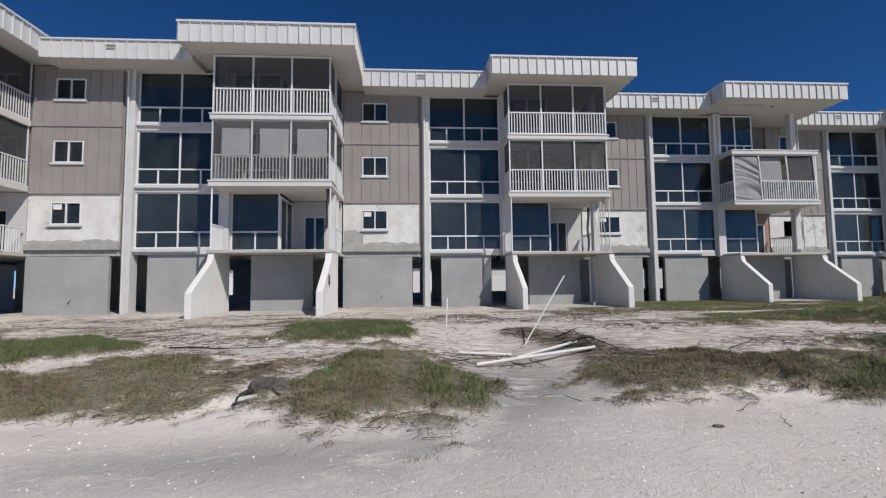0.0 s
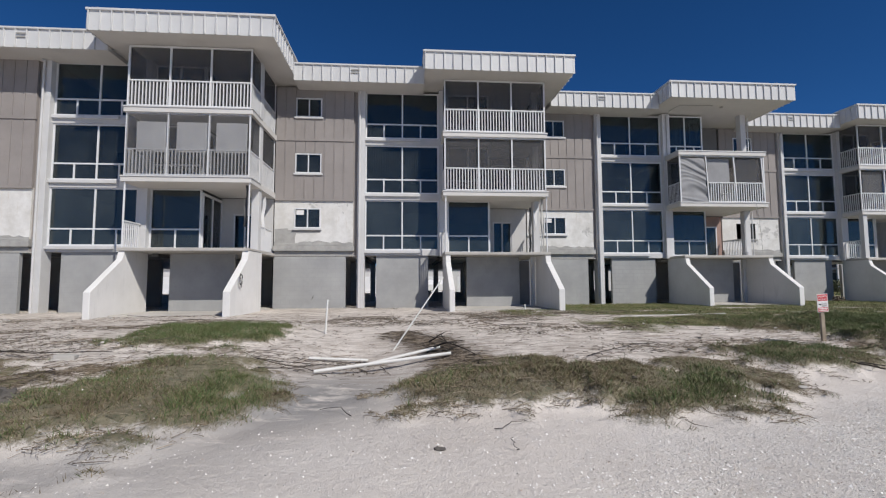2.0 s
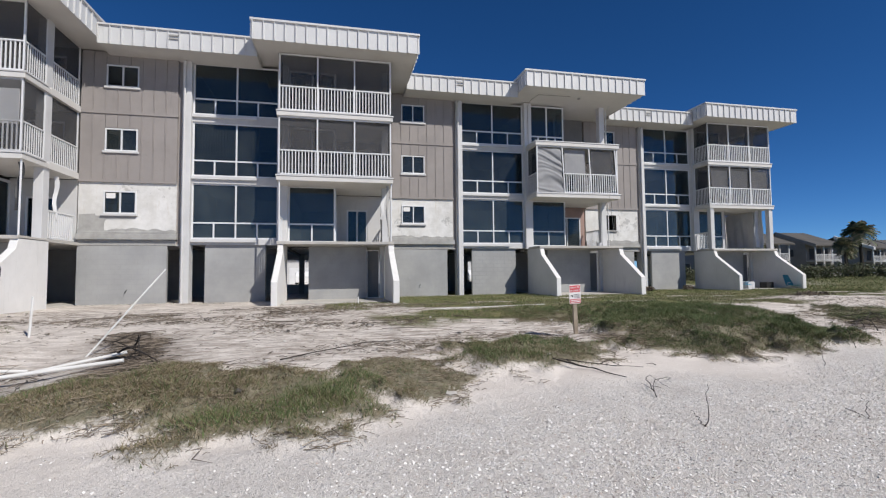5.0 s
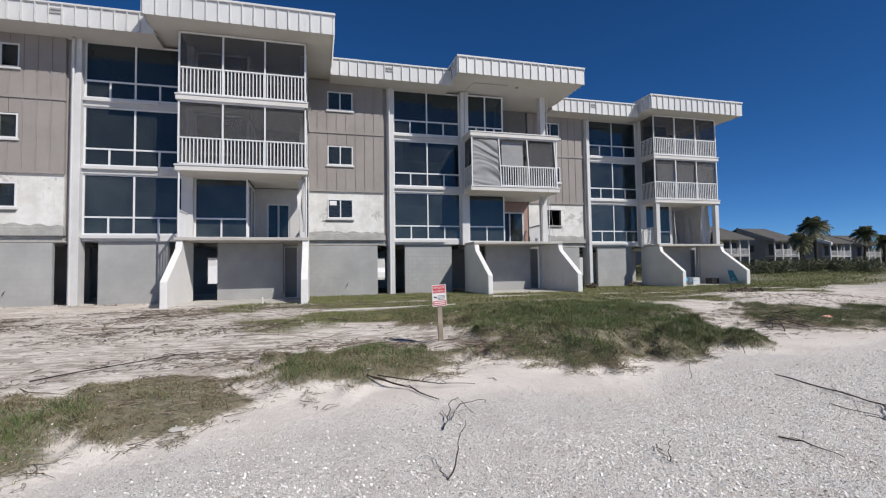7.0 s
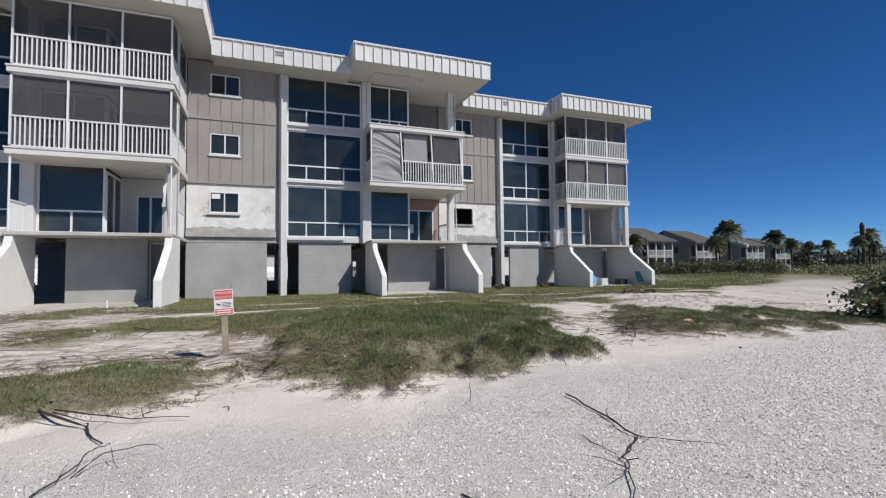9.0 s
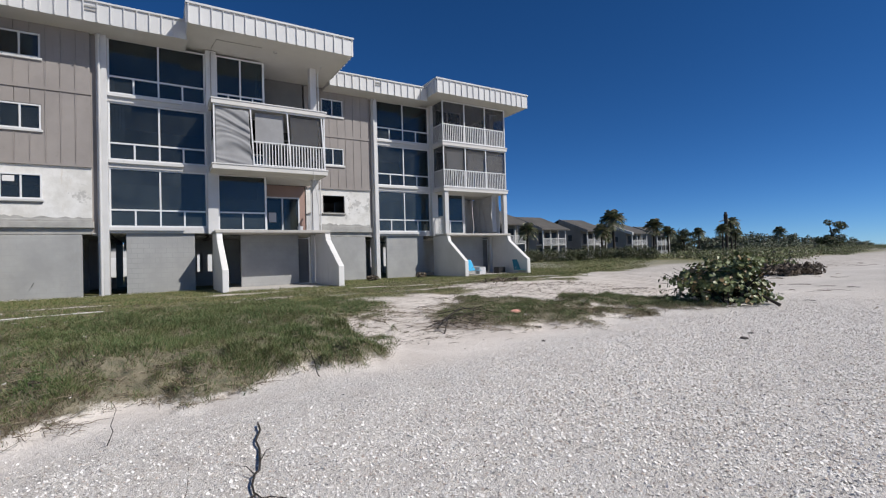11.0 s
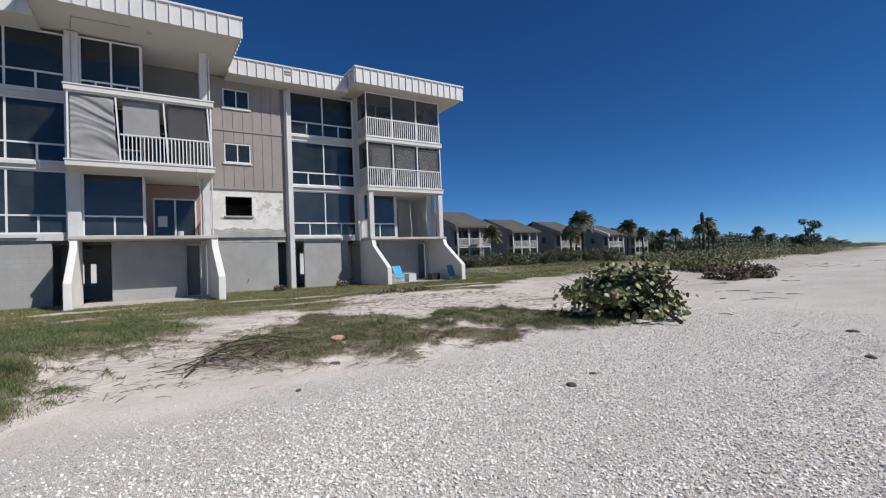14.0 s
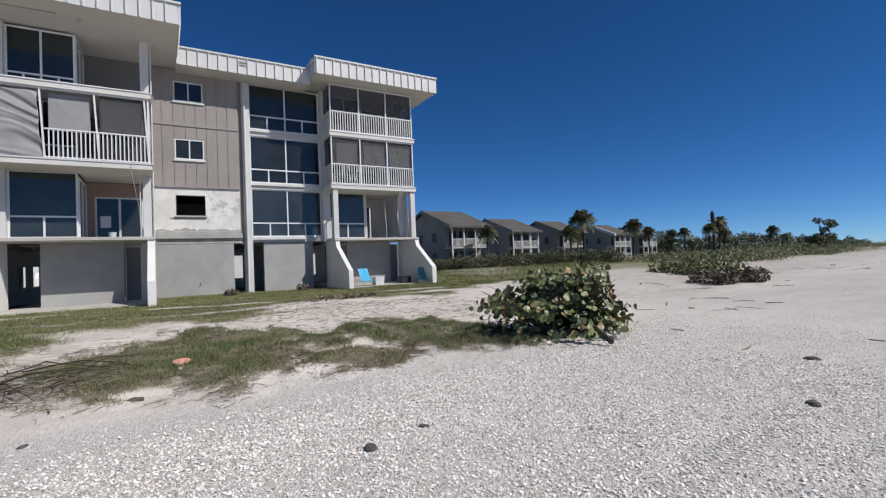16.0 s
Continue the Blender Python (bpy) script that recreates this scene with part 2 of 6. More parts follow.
def ground_material():
    """Pale sand, shell hash, wet washout, root litter, hummock soil and worn turf, each where its attribute says."""
    m = Mat("sand_and_soil")
    tan = m.mix(m.ramp(m.noise(0.7, 5), 0.35, 0.65), (0.65, 0.588, 0.532), (0.77, 0.71, 0.652))
    grain = m.noise(140, 3, 0.7)
    c = m.mix(m.math("MULTIPLY", grain, 0.30), tan, (0.42, 0.395, 0.37))
    crumbs, crumb_edge = m.cells(26.0)
    rubble = m.math("MULTIPLY", m.attr("litter"), m.ramp(crumbs, 0.72, 0.84))
    c = m.mix(m.math("MULTIPLY", rubble, 0.8), c, (0.80, 0.77, 0.73))
    hash_, seam = m.cells(78.0)
    chip = m.mix(m.ramp(hash_, 0.25, 0.75), (0.69, 0.645, 0.595), (0.93, 0.895, 0.855))
    chip = m.mix(m.math("MULTIPLY", m.ramp(hash_, 0.95, 0.97), 0.8), chip, (0.20, 0.18, 0.165))
    # Darkened cell edges paint in the shade between the shells.
    chip = m.mix(m.math("MULTIPLY", m.ramp(seam, 0.10, 0.0), 0.35), chip, (0.24, 0.225, 0.21))
    c = m.mix(m.math("MULTIPLY", m.attr("shell"), m.ramp(m.noise(2.2, 5, 0.7), 0.25, 0.55)), c, chip)
    dark = m.ramp(m.noise(48, 3, 0.6), 0.60, 0.70)
    c = m.mix(m.math("MULTIPLY", dark, 0.30), c, (0.36, 0.335, 0.31))
    c = m.mix(m.math("MULTIPLY", m.attr("packed"), 0.75), c, m.mix(m.ramp(m.noise(0.35, 6, 0.7, (0.5, 1.6, 1.0)), 0.4, 0.62), (0.43, 0.405, 0.375), (0.53, 0.50, 0.465)))
    wet = m.math("MULTIPLY", m.attr("wet"), m.ramp(m.noise(1.3, 6, 0.7, (0.7, 1.6, 1.0)), 0.31, 0.45))
    c = m.mix(m.math("MULTIPLY", wet, 0.95), c, m.mix(m.noise(9, 4), (0.19, 0.19, 0.195), (0.27, 0.265, 0.26)))
    lit = m.math("MULTIPLY", m.attr("litter"), m.ramp(m.noise(4.2, 8, 0.82, (0.40, 1.7, 1.0)), 0.45, 0.55))
    c = m.mix(m.math("MULTIPLY", m.attr("litter"), 0.12), c, (0.50, 0.42, 0.34))
    c = m.mix(m.math("MULTIPLY", lit, 0.85), c, m.mix(m.noise(30, 4, 0.7), (0.09, 0.068, 0.052), (0.27, 0.215, 0.17)))
    bank = m.math("MULTIPLY", m.attr("bank"), m.ramp(m.noise(5.0, 6, 0.8), 0.28, 0.42))
    c = m.mix(bank, c, m.mix(m.noise(22, 5, 0.7), (0.05, 0.038, 0.03), (0.16, 0.125, 0.095)))
    soil = m.mix(m.ramp(m.noise(6, 6, 0.75), 0.38, 0.62), (0.075, 0.075, 0.036), (0.22, 0.19, 0.12))
    cover = m.math("ADD", m.attr("grass"), m.math("MULTIPLY", m.math("SUBTRACT", m.noise(5, 7, 0.85), 0.5), 1.7))
    c = m.mix(m.math("MULTIPLY", m.ramp(cover, 0.35, 0.70), 0.9), c, soil)
    turf = m.mix(m.ramp(m.noise(1.1, 6, 0.75, (0.5, 1.5, 1.0)), 0.40, 0.60), (0.075, 0.095, 0.034), (0.22, 0.195, 0.10))
    c = m.mix(m.attr("lawn"), c, turf)
    h = m.math("ADD", m.math("MULTIPLY", m.noise(60, 4, 0.7), 0.5), m.noise(9, 4, 0.6))
    h = m.math("ADD", h, m.math("MULTIPLY", m.math("MULTIPLY", m.ramp(seam, 0.0, 0.3), hash_), m.math("MULTIPLY", m.attr("shell"), 0.7)))
    m.bump(h, 0.8, 0.03)
    return m.done(c, 0.95, 0, 0.2)


M_GROUND = ground_material()


def leafy(name, greens, straw, share, rough=0.6, patch=None):
    """Foliage that varies from piece to piece."""
    m = Mat(name)
    geo = m.n.new("ShaderNodeNewGeometry")
    info = m.n.new("ShaderNodeObjectInfo")
    r = m.math("FRACT", m.math("ADD", geo.outputs["Random Per Island"], info.outputs["Random"]), 0.0)
    c = m.mix(r, *greens)
    r2 = m.math("FRACT", m.math("MULTIPLY", r, 7.31), 0.0)
    c = m.mix(m.ramp(r2, 1.0 - share - 0.02, 1.0 - share), c, straw)
    if patch:
        c = m.mix(m.math("MULTIPLY", m.ramp(m.noise(1.7, 5, 0.75), 0.46, 0.60), 0.7), c, patch)
    return m.done(c, rough, 0, 0.35)


M_GRASS = leafy("green_grass", ((0.06, 0.10, 0.035), (0.15, 0.20, 0.07)), (0.28, 0.235, 0.14), 0.12, 0.6, (0.115, 0.125, 0.045))
M_DRY = leafy("dry_grass", ((0.12, 0.108, 0.050), (0.225, 0.182, 0.105)), (0.33, 0.27, 0.19), 0.38, 0.7, (0.135, 0.10, 0.066))
M_TURF = leafy("lawn_grass", ((0.075, 0.12, 0.032), (0.145, 0.18, 0.055)), (0.31, 0.26, 0.14), 0.22, 0.6, (0.16, 0.14, 0.07))
M_LEAF = leafy("sea_grape_leaf", ((0.055, 0.078, 0.032), (0.20, 0.225, 0.095)), (0.28, 0.20, 0.10), 0.16, 0.42)
# Greens paled towards grey: distance haze is put into the leaf colour.
M_HAZY_WOODS = leafy("hazy_leaf", ((0.11, 0.13, 0.085), (0.19, 0.21, 0.135)), (0.16, 0.15, 0.12), 0.2)
M_HEDGE = leafy("hedge_leaf", ((0.06, 0.072, 0.036), (0.125, 0.14, 0.068)), (0.13, 0.11, 0.07), 0.2)
M_DUNE = leafy("dune_leaf", ((0.12, 0.145, 0.06), (0.24, 0.255, 0.12)), (0.27, 0.235, 0.16), 0.25)
M_FROND = leafy("palm_frond", ((0.09, 0.11, 0.062), (0.20, 0.22, 0.12)), (0.28, 0.24, 0.17), 0.25)
M_SHELL = leafy("shell", ((0.80, 0.765, 0.725), (0.93, 0.90, 0.865)), (0.47, 0.40, 0.345), 0.15, 0.85)
M_STRAW = leafy("dry_runner", ((0.10, 0.078, 0.056), (0.22, 0.175, 0.125)), (0.34, 0.285, 0.21), 0.3, 0.9)
M_LITTER = leafy("twig_litter", ((0.06, 0.048, 0.038), (0.15, 0.12, 0.09)), (0.26, 0.215, 0.17), 0.35, 0.9)


# ---- mesh helpers ----
class MB:
    """Gathers boxes, prisms and tubes into one mesh."""
    def __init__(self):
        self.v, self.f = [], []

    def box(self, x0, x1, y0, y1, z0, z1):
        k = len(self.v)
        self.v += [(x0, y0, z0), (x1, y0, z0), (x1, y1, z0), (x0, y1, z0), (x0, y0, z1), (x1, y0, z1), (x1, y1, z1), (x0, y1, z1)]
        self.f += [tuple(k + i for i in q) for q in ((0, 3, 2, 1), (4, 5, 6, 7), (0, 1, 5, 4), (1, 2, 6, 5), (2, 3, 7, 6), (3, 0, 4, 7))]
        return self

    def prism(self, pts, a0, a1, axis="x"):
        """pts: outline in the other two axes, pushed along axis."""
        k, n = len(self.v), len(pts)
        for a in (a0, a1):
            for p, q in pts:
                self.v.append({"x": (a, p, q), "y": (p, a, q), "z": (p, q, a)}[axis])
        self.f.append(tuple(k + i for i in range(n)))
        self.f.append(tuple(k + n + i for i in reversed(range(n))))
        for i in range(n):
            j = (i + 1) % n
            self.f.append((k + j, k + i, k + n + i, k + n + j))
        return self

    def tube(self, pts, radii, sides=6):
        k = len(self.v)
        pts = [Vector(p) for p in pts]
        for i, p in enumerate(pts):
            d = (pts[min(i + 1, len(pts) - 1)] - pts[max(i - 1, 0)]).normalized()
            u = d.orthogonal().normalized()
            w = d.cross(u)
            for s in range(sides):
                a = 2 * math.pi * s / sides
                self.v.append(tuple(p + (u * math.cos(a) + w * math.sin(a)) * radii[i]))
        for i in range(len(pts) - 1):
            for s in range(sides):
                t = (s + 1) % sides
                self.f.append((k + i * sides + s, k + i * sides + t, k + (i + 1) * sides + t, k + (i + 1) * sides + s))
        self.f.append(tuple(k + s for s in reversed(range(sides))))
        self.f.append(tuple(k + (len(pts) - 1) * sides + s for s in range(sides)))
        return self

    def mesh(self, name, material, bevel=0.0, smooth=False):
        me = bpy.data.meshes.new(name)
        me.from_pydata(self.v, [], self.f)
        bm = bmesh.new()
        bm.from_mesh(me)
        bmesh.ops.recalc_face_normals(bm, faces=bm.faces)
        if bevel:
            sharp = [e for e in bm.edges if len(e.link_faces) == 2 and e.calc_face_angle() > 0.5]
            bmesh.ops.bevel(bm, geom=sharp, offset=bevel, segments=2, affect="EDGES", profile=0.5)
        bm.to_mesh(me)
        bm.free()
        if smooth:
            me.polygons.foreach_set("use_smooth", [True] * len(me.polygons))
        me.materials.append(material)
        return me


def part(name, mb, material, parent=None, label="", bevel=0.0, smooth=False):
    me = mb.mesh(name, material, bevel, smooth) if isinstance(mb, MB) else mb
    ob = new(name, me)
    ob.parent = parent
    return tagged(ob, label)


def empty(name, at=(0, 0, 0), parent=None):
    ob = new(name)
    ob.empty_display_size = 0.3
    ob.location = at
    ob.parent = parent
    return ob


UNIT = {}


def piece(name, material, parent, x0, x1, y0, y1, z0, z1):
    """A slightly chamfered block on shared mesh data, for alike pieces."""
    key = material.name
    if key not in UNIT:
        UNIT[key] = MB().box(-0.5, 0.5, -0.5, 0.5, -0.5, 0.5).mesh("block", material, 0.03)
    ob = new(name, UNIT[key])
    ob.parent = parent
    ob.location = ((x0 + x1) / 2, (y0 + y1) / 2, (z0 + z1) / 2)
    ob.scale = (x1 - x0, y1 - y0, z1 - z0)
    return ob


def raw_mesh(name, verts, faces, material):
    """A mesh straight from numpy arrays (all faces with the same corner count)."""
    me = bpy.data.meshes.new(name)
    nv, (nf, c) = len(verts), faces.shape
    me.vertices.add(nv)
    me.vertices.foreach_set("co", verts.astype(np.float32).ravel())
    me.loops.add(nf * c)
    me.loops.foreach_set("vertex_index", faces.astype(np.int32).ravel())
    me.polygons.add(nf)
    me.polygons.foreach_set("loop_start", np.arange(0, nf * c, c, dtype=np.int32))
    me.update(calc_edges=True)
    me.materials.append(material)
    return me


# ---- ground ----
RNG = np.random.default_rng(7)
LAT = RNG.random((257, 257))


def field(x, y, s):
    """Smooth value noise of cell size s, 0 to 1."""
    u, v = np.asarray(x) / s + 91.3, np.asarray(y) / s + 47.7
    i, j = np.floor(u).astype(int), np.floor(v).astype(int)
    a, b = u - i, v - j
    a, b = a * a * (3 - 2 * a), b * b * (3 - 2 * b)
    i, j = i % 256, j % 256
    return (LAT[i, j] * (1 - a) + LAT[i + 1, j] * a) * (1 - b) + (LAT[i, j + 1] * (1 - a) + LAT[i + 1, j + 1] * a) * b


def step(a, b, v):
    t = np.clip((np.asarray(v) - a) / (b - a), 0, 1)
    return t * t * (3 - 2 * t)


# Grass hummocks: centre, half sizes, turn, height, how dry.
MOUNDS = [
    (-7.2, 9.0, 2.0, 1.7, 0, 0.16, 0.2), (-4.0, 6.7, 1.9, 1.9, 10, 0.12, 0.95), (-6.3, 6.4, 1.2, 1.4, 0, 0.08, 0.9),
    (-0.5, 6.5, 1.75, 2.15, -12, 0.24, 0.45), (-1.45, 11.1, 1.75, 2.0, 0, 0.15, 0.0), (4.3, 7.0, 2.0, 1.6, 8, 0.18, 0.95), (6.1, 6.55, 1.8, 1.5, 0, 0.16, 0.5),
    (7.7, 7.3, 1.05, 1.4, 20, 0.09, 1.0), (9.95, 8.55, 1.8, 1.35, -22, 0.17, 0.4), (15.2, 10.6, 3.1, 2.6, 22, 0.22, 0.0),
    (13.6, 9.0, 1.5, 1.45, 0, 0.13, 0.35), (16.7, 9.4, 1.7, 1.3, 10, 0.12, 0.1), (15.0, 8.9, 2.3, 1.2, 8, 0.05, 0.2), (22.2, 11.0, 2.6, 2.2, -10, 0.15, 0.3), (24.3, 9.6, 1.3, 0.9, -15, 0.05, 0.8), (26.3, 10.6, 1.6, 2.4, 20, 0.10, 0.2),
    (-11.5, 11.5, 2.6, 1.6, 0, 0.1, 0.6), (16.8, 13.0, 3.6, 2.6, 0, 0.10, 0.2), (12.8, 12.6, 2.4, 1.5, 0, 0.06, 0.4),
]
LAWN_X = [-60, 5.2, 6.5, 8, 10, 12.5, 15, 18, 22, 28, 39, 60, 200]
LAWN_Y = [90, 40, 16.2, 13.3, 12.3, 11.6, 12.2, 13.0, 15.4, 16.6, 20.4, 33.0, 60.0]


def mound(x, y, k):
    cx, cy, rx, ry, rot, h, dry = MOUNDS[k]
    c, s = math.cos(radians(rot)), math.sin(radians(rot))
    u, v = ((x - cx) * c + (y - cy) * s) / rx, (-(x - cx) * s + (y - cy) * c) / ry
    r = np.sqrt(u * u + v * v) + (field(x, y, 0.7) - 0.5) * 0.45 + (field(x, y, 0.22) - 0.5) * 0.4
    return 1 - step(0.55, 1.08, r)


def lawn(x, y):
    edge = np.interp(x, LAWN_X, LAWN_Y)
    return step(-0.6, 1.0, y - edge + (field(x, y, 1.8) - 0.5) * 3.0 + (field(x, y, 0.5) - 0.5) * 1.0) * step(0.19, 0.36, field(x * 0.4, y * 1.5, 0.9) + 0.12 * step(18, 22, y))


def height(x, y):
    x, y = np.asarray(x, float), np.asarray(y, float)
    s = y - 0.17 * (x - 10)
    z = 0.40 * step(6.0, 15.0, s)
    z = z - 0.30 * np.exp(-((x - 1.9) / 1.5) ** 2 - ((y - 9.0) / 2.4) ** 2) * step(3.5, 6.5, y)
    z = z + 0.05 * (field(x, y, 3.1) - 0.5) + 0.018 * (field(x, y, 0.55) - 0.5) * step(2.5, 6, s) + 0.012 * (field(x, y, 0.3) - 0.5)
    z = z + 0.10 * step(6.2, 7.4, s) * (1 - step(15, 18, s)) * (field(x, y, 1.1) - 0.35)
    z = z + 0.13 * np.exp(-((x - 11.6) / 0.38) ** 2 - ((y - 9.55) / 0.34) ** 2)
    near = 1 - step(16.5, 19.0, s)
    for k, mnd in enumerate(MOUNDS):
        z = z + 0.8 * mnd[5] * mound(x, y, k) * near
    z = z - 0.02 * np.clip(-y, 0, 60) * step(0, 6, -y)
    veg = y - np.interp(x, (30, 60, 90, 200, 400), (14, 22, 26.5, 51, 100))
    z = z + 0.3 * step(0, 12, veg) * step(40, 60, x) * (0.5 + field(x, y, 6))
    return z


def cut(lo, hi, fine, far):
    out = [lo - d for d in far[::-1]] + list(np.arange(lo, hi + 1e-6, fine)) + [hi + d for d in far]
    return np.array(out)


def build_ground():
    far = [0.3, 0.8, 1.6, 3, 5, 8, 12, 18, 26, 36, 50, 70, 100, 150, 250, 450, 900, 1800, 3500]
    xs, ys = cut(-13, 35, 0.10, far), cut(1.0, 20, 0.09, far)
    gx, gy = np.meshgrid(xs, ys)
    x, y = gx.ravel(), gy.ravel()
    z = height(x, y)
    n, m = len(xs), len(ys)
    i = (np.arange(m - 1)[:, None] * n + np.arange(n - 1)[None, :]).ravel()
    me = raw_mesh("ground", np.stack([x, y, z], 1), np.stack([i, i + 1, i + 1 + n, i + n], 1), M_GROUND)
    me.polygons.foreach_set("use_smooth", np.ones(len(i), bool))
    s = y - 0.17 * (x - 10)
    grass = np.zeros_like(x)
    for k in range(len(MOUNDS)):
        grass = np.maximum(grass, mound(x, y, k))
    law = lawn(x, y) * (x > 4)
    veg = y - np.interp(x, (30, 60, 90, 200, 400), (14, 22, 26.5, 51, 100))
    law = np.maximum(law, step(-1.5, 2, veg + (field(x, y, 4) - 0.5) * 5) * step(46, 56, x))
    litter = step(7.0, 9.5, y) * step(6.5, 9.0, s) * (1 - step(26, 30, s)) * (0.35 + 0.65 * field(x, y, 2.3)) * np.where(x > 12, 0.6, 1.0)
    shell = step(2.5, 9.0, x + (field(x, y, 3) - 0.5) * 3) * (1 - step(5.6, 7.2, s + (field(x, y, 1.5) - 0.5) * 1.6)) * (1 - 0.65 * step(-1.5, -4.5, s) * step(24, 30, x)) * (1 - step(27, 35, x))
    shell = np.maximum(shell, 0.22 * (s < 6.5))
    wet = np.exp(-((x - 1.4 - 0.25 * (y - 7)) / 1.5) ** 2 - ((y - 7.0) / 2.2) ** 2) + 0.6 * np.exp(-((x + 1.6) / 2.2) ** 2 - ((y - 4.2) / 0.6) ** 2)
    bank = np.exp(-((x - np.interp(y, (8, 9.3, 10.7, 11.6), (3.9, 3.75, 3.3, 2.75))) / 0.55) ** 2) * step(7.5, 8.3, y) * (1 - step(11.4, 12.2, y))
    bank = np.maximum(bank, 0.9 * np.exp(-((x - 12.2) / 0.55) ** 2 - ((y - 9.5) / 0.35) ** 2))
    bank = np.maximum(bank, 0.85 * np.exp(-((x + 2.3) / 0.5) ** 2 - ((y - 7.2) / 0.35) ** 2))
    bank = np.maximum(bank, 0.8 * np.exp(-((x - 20.3) / 0.9) ** 2 - ((y - 10.3) / 0.4) ** 2))
    for name, val in (("bank", bank), ("grass", grass), ("lawn", law), ("litter", litter), ("shell", shell), ("wet", wet), ("packed", step(27, 40, x) * (1 - law))):
        a = me.attributes.new(name, "FLOAT", "POINT")
        a.data.foreach_set("value", np.clip(val, 0, 1).astype(np.float32))
    return tagged(new("ground", me), "pale shell sand beach rising to a weedy yard", "ground", kind="structure")


build_ground()


# ---- apartment building ----
PX, PY = 12.21, 2.187                     # step from one section to the next
F1, F2, F3, TOP = 2.86, 5.58, 8.24, 10.60
GZ = 0.15                                # foot of the walls, just under the soil

building = tagged(empty("apartment_building", (0.70, 21.88, 0)), "three-storey white and taupe beachfront apartment building, raised and storm-damaged", "apartment building")


def bar_frame(x0, x1, z0, z1, y, bars_v, bars_h, w=0.065, d=0.09):
    """Window frame: outer ring with given uprights (x, z0, z1) and rails (z, x0, x1)."""
    mb = MB()
    mb.box(x0, x0 + w, y, y + d, z0, z1).box(x1 - w, x1, y, y + d, z0, z1)
    mb.box(x0 + w, x1 - w, y, y + d, z0, z0 + w).box(x0 + w, x1 - w, y, y + d, z1 - w, z1)
    for x, a, b in bars_v:
        mb.box(x - w / 2, x + w / 2, y + 0.004, y + d - 0.004, a, b)
    for z, a, b in bars_h:
        mb.box(a, b, y + 0.002, y + d - 0.002, z - w / 2, z + w / 2)
    return mb


def big_window(o, x0, x1, z0, z1, rail, y=0.25, halves=2, mat=None):
    """Picture window: large panes over a row of small ones, on a low rail."""
    w = empty("window", o, building)
    mat = mat or (M_TINTED if z0 < 4 else M_GLASS)
    mid = (x0 + x1) / 2
    ups = [(mid, z0, z1)] if halves == 2 else [(mid, z0, rail)]
    if halves == 2:
        ups += [((x0 + mid) / 2, z0, rail), ((x1 + mid) / 2, z0, rail)]
    part("frame", bar_frame(x0, x1, z0, z1, y, ups, [(rail, x0 + 0.06, x1 - 0.06)]), M_FRAME, w, bevel=0.008)
    cuts = [x0, mid, x1] if halves == 2 else [x0, x1]
    for a, b in zip(cuts, cuts[1:]):
        part("pane", MB().box(a + 0.04, b - 0.04, y + 0.04, y + 0.052, rail, z1 - 0.03), mat, w)
    n = 4 if halves == 2 else 2
    for i in range(n):
        a, b = x0 + (x1 - x0) * i / n, x0 + (x1 - x0) * (i + 1) / n
        part("pane", MB().box(a + 0.03, b - 0.03, y + 0.04, y + 0.052, z0 + 0.03, rail), mat, w)
    return w


def small_window(o, x0, x1, z0, z1, y, glazed=True, notice=False):
    w = empty("window", o, building)
    if glazed:
        mid = (x0 + x1) / 2
        part("frame", bar_frame(x0, x1, z0, z1, y, [(mid, z0, z1)], [], 0.055, 0.10), M_FRAME, w, bevel=0.008)
        part("sill", MB().box(x0 - 0.06, x1 + 0.06, y - 0.06, y + 0.04, z0 - 0.09, z0), M_WHITE, w, "white painted sill", bevel=0.015)
        for a, b, dy in ((x0, mid, 0.04), (mid, x1, 0.06)):
            part("pane", MB().box(a + 0.03, b - 0.03, y + dy, y + dy + 0.012, z0 + 0.03, z1 - 0.03), M_GLASS, w)
        if notice:
            part("sticker", MB().box(x0 + 0.09, x0 + 0.42, y + 0.03, y + 0.036, z1 - 0.30, z1 - 0.09), M_SIGNW, w, "white paper sticker on the pane")
    else:
        part("frame", bar_frame(x0, x1, z0, z1, y + 0.08, [], [], 0.03, 0.06), M_DARK, w, "empty dark window opening")
        part("sill", MB().box(x0 - 0.06, x1 + 0.06, y - 0.05, y + 0.06, z0 - 0.08, z0), M_LEDGE, w, bevel=0.015)
    return w


def railing(parent, a, b, z0, z1):
    """A run of white balusters between two plan points; a, b: (x, y)."""
    dx, dy = b[0] - a[0], b[1] - a[1]
    length = math.hypot(dx, dy)
    along_x = abs(dx) > abs(dy)

    def rail(name, z, h, w):
        if along_x:
            return piece(name, M_RAIL, parent, a[0], b[0], a[1] - w / 2, a[1] + w / 2, z, z + h)
        return piece(name, M_RAIL, parent, a[0] - w / 2, a[0] + w / 2, min(a[1], b[1]), max(a[1], b[1]), z, z + h)

    rail("top_rail", z1 - 0.05, 0.05, 0.07)
    rail("bottom_rail", z0 + 0.03, 0.04, 0.045)
    n = max(2, round(length / 0.128))
    for i in range(1, n):
        x, y = a[0] + dx * i / n, a[1] + dy * i / n
        piece("baluster", M_RAIL, parent, x - 0.019, x + 0.019, y - 0.019, y + 0.019, z0 + 0.07, z1 - 0.05)


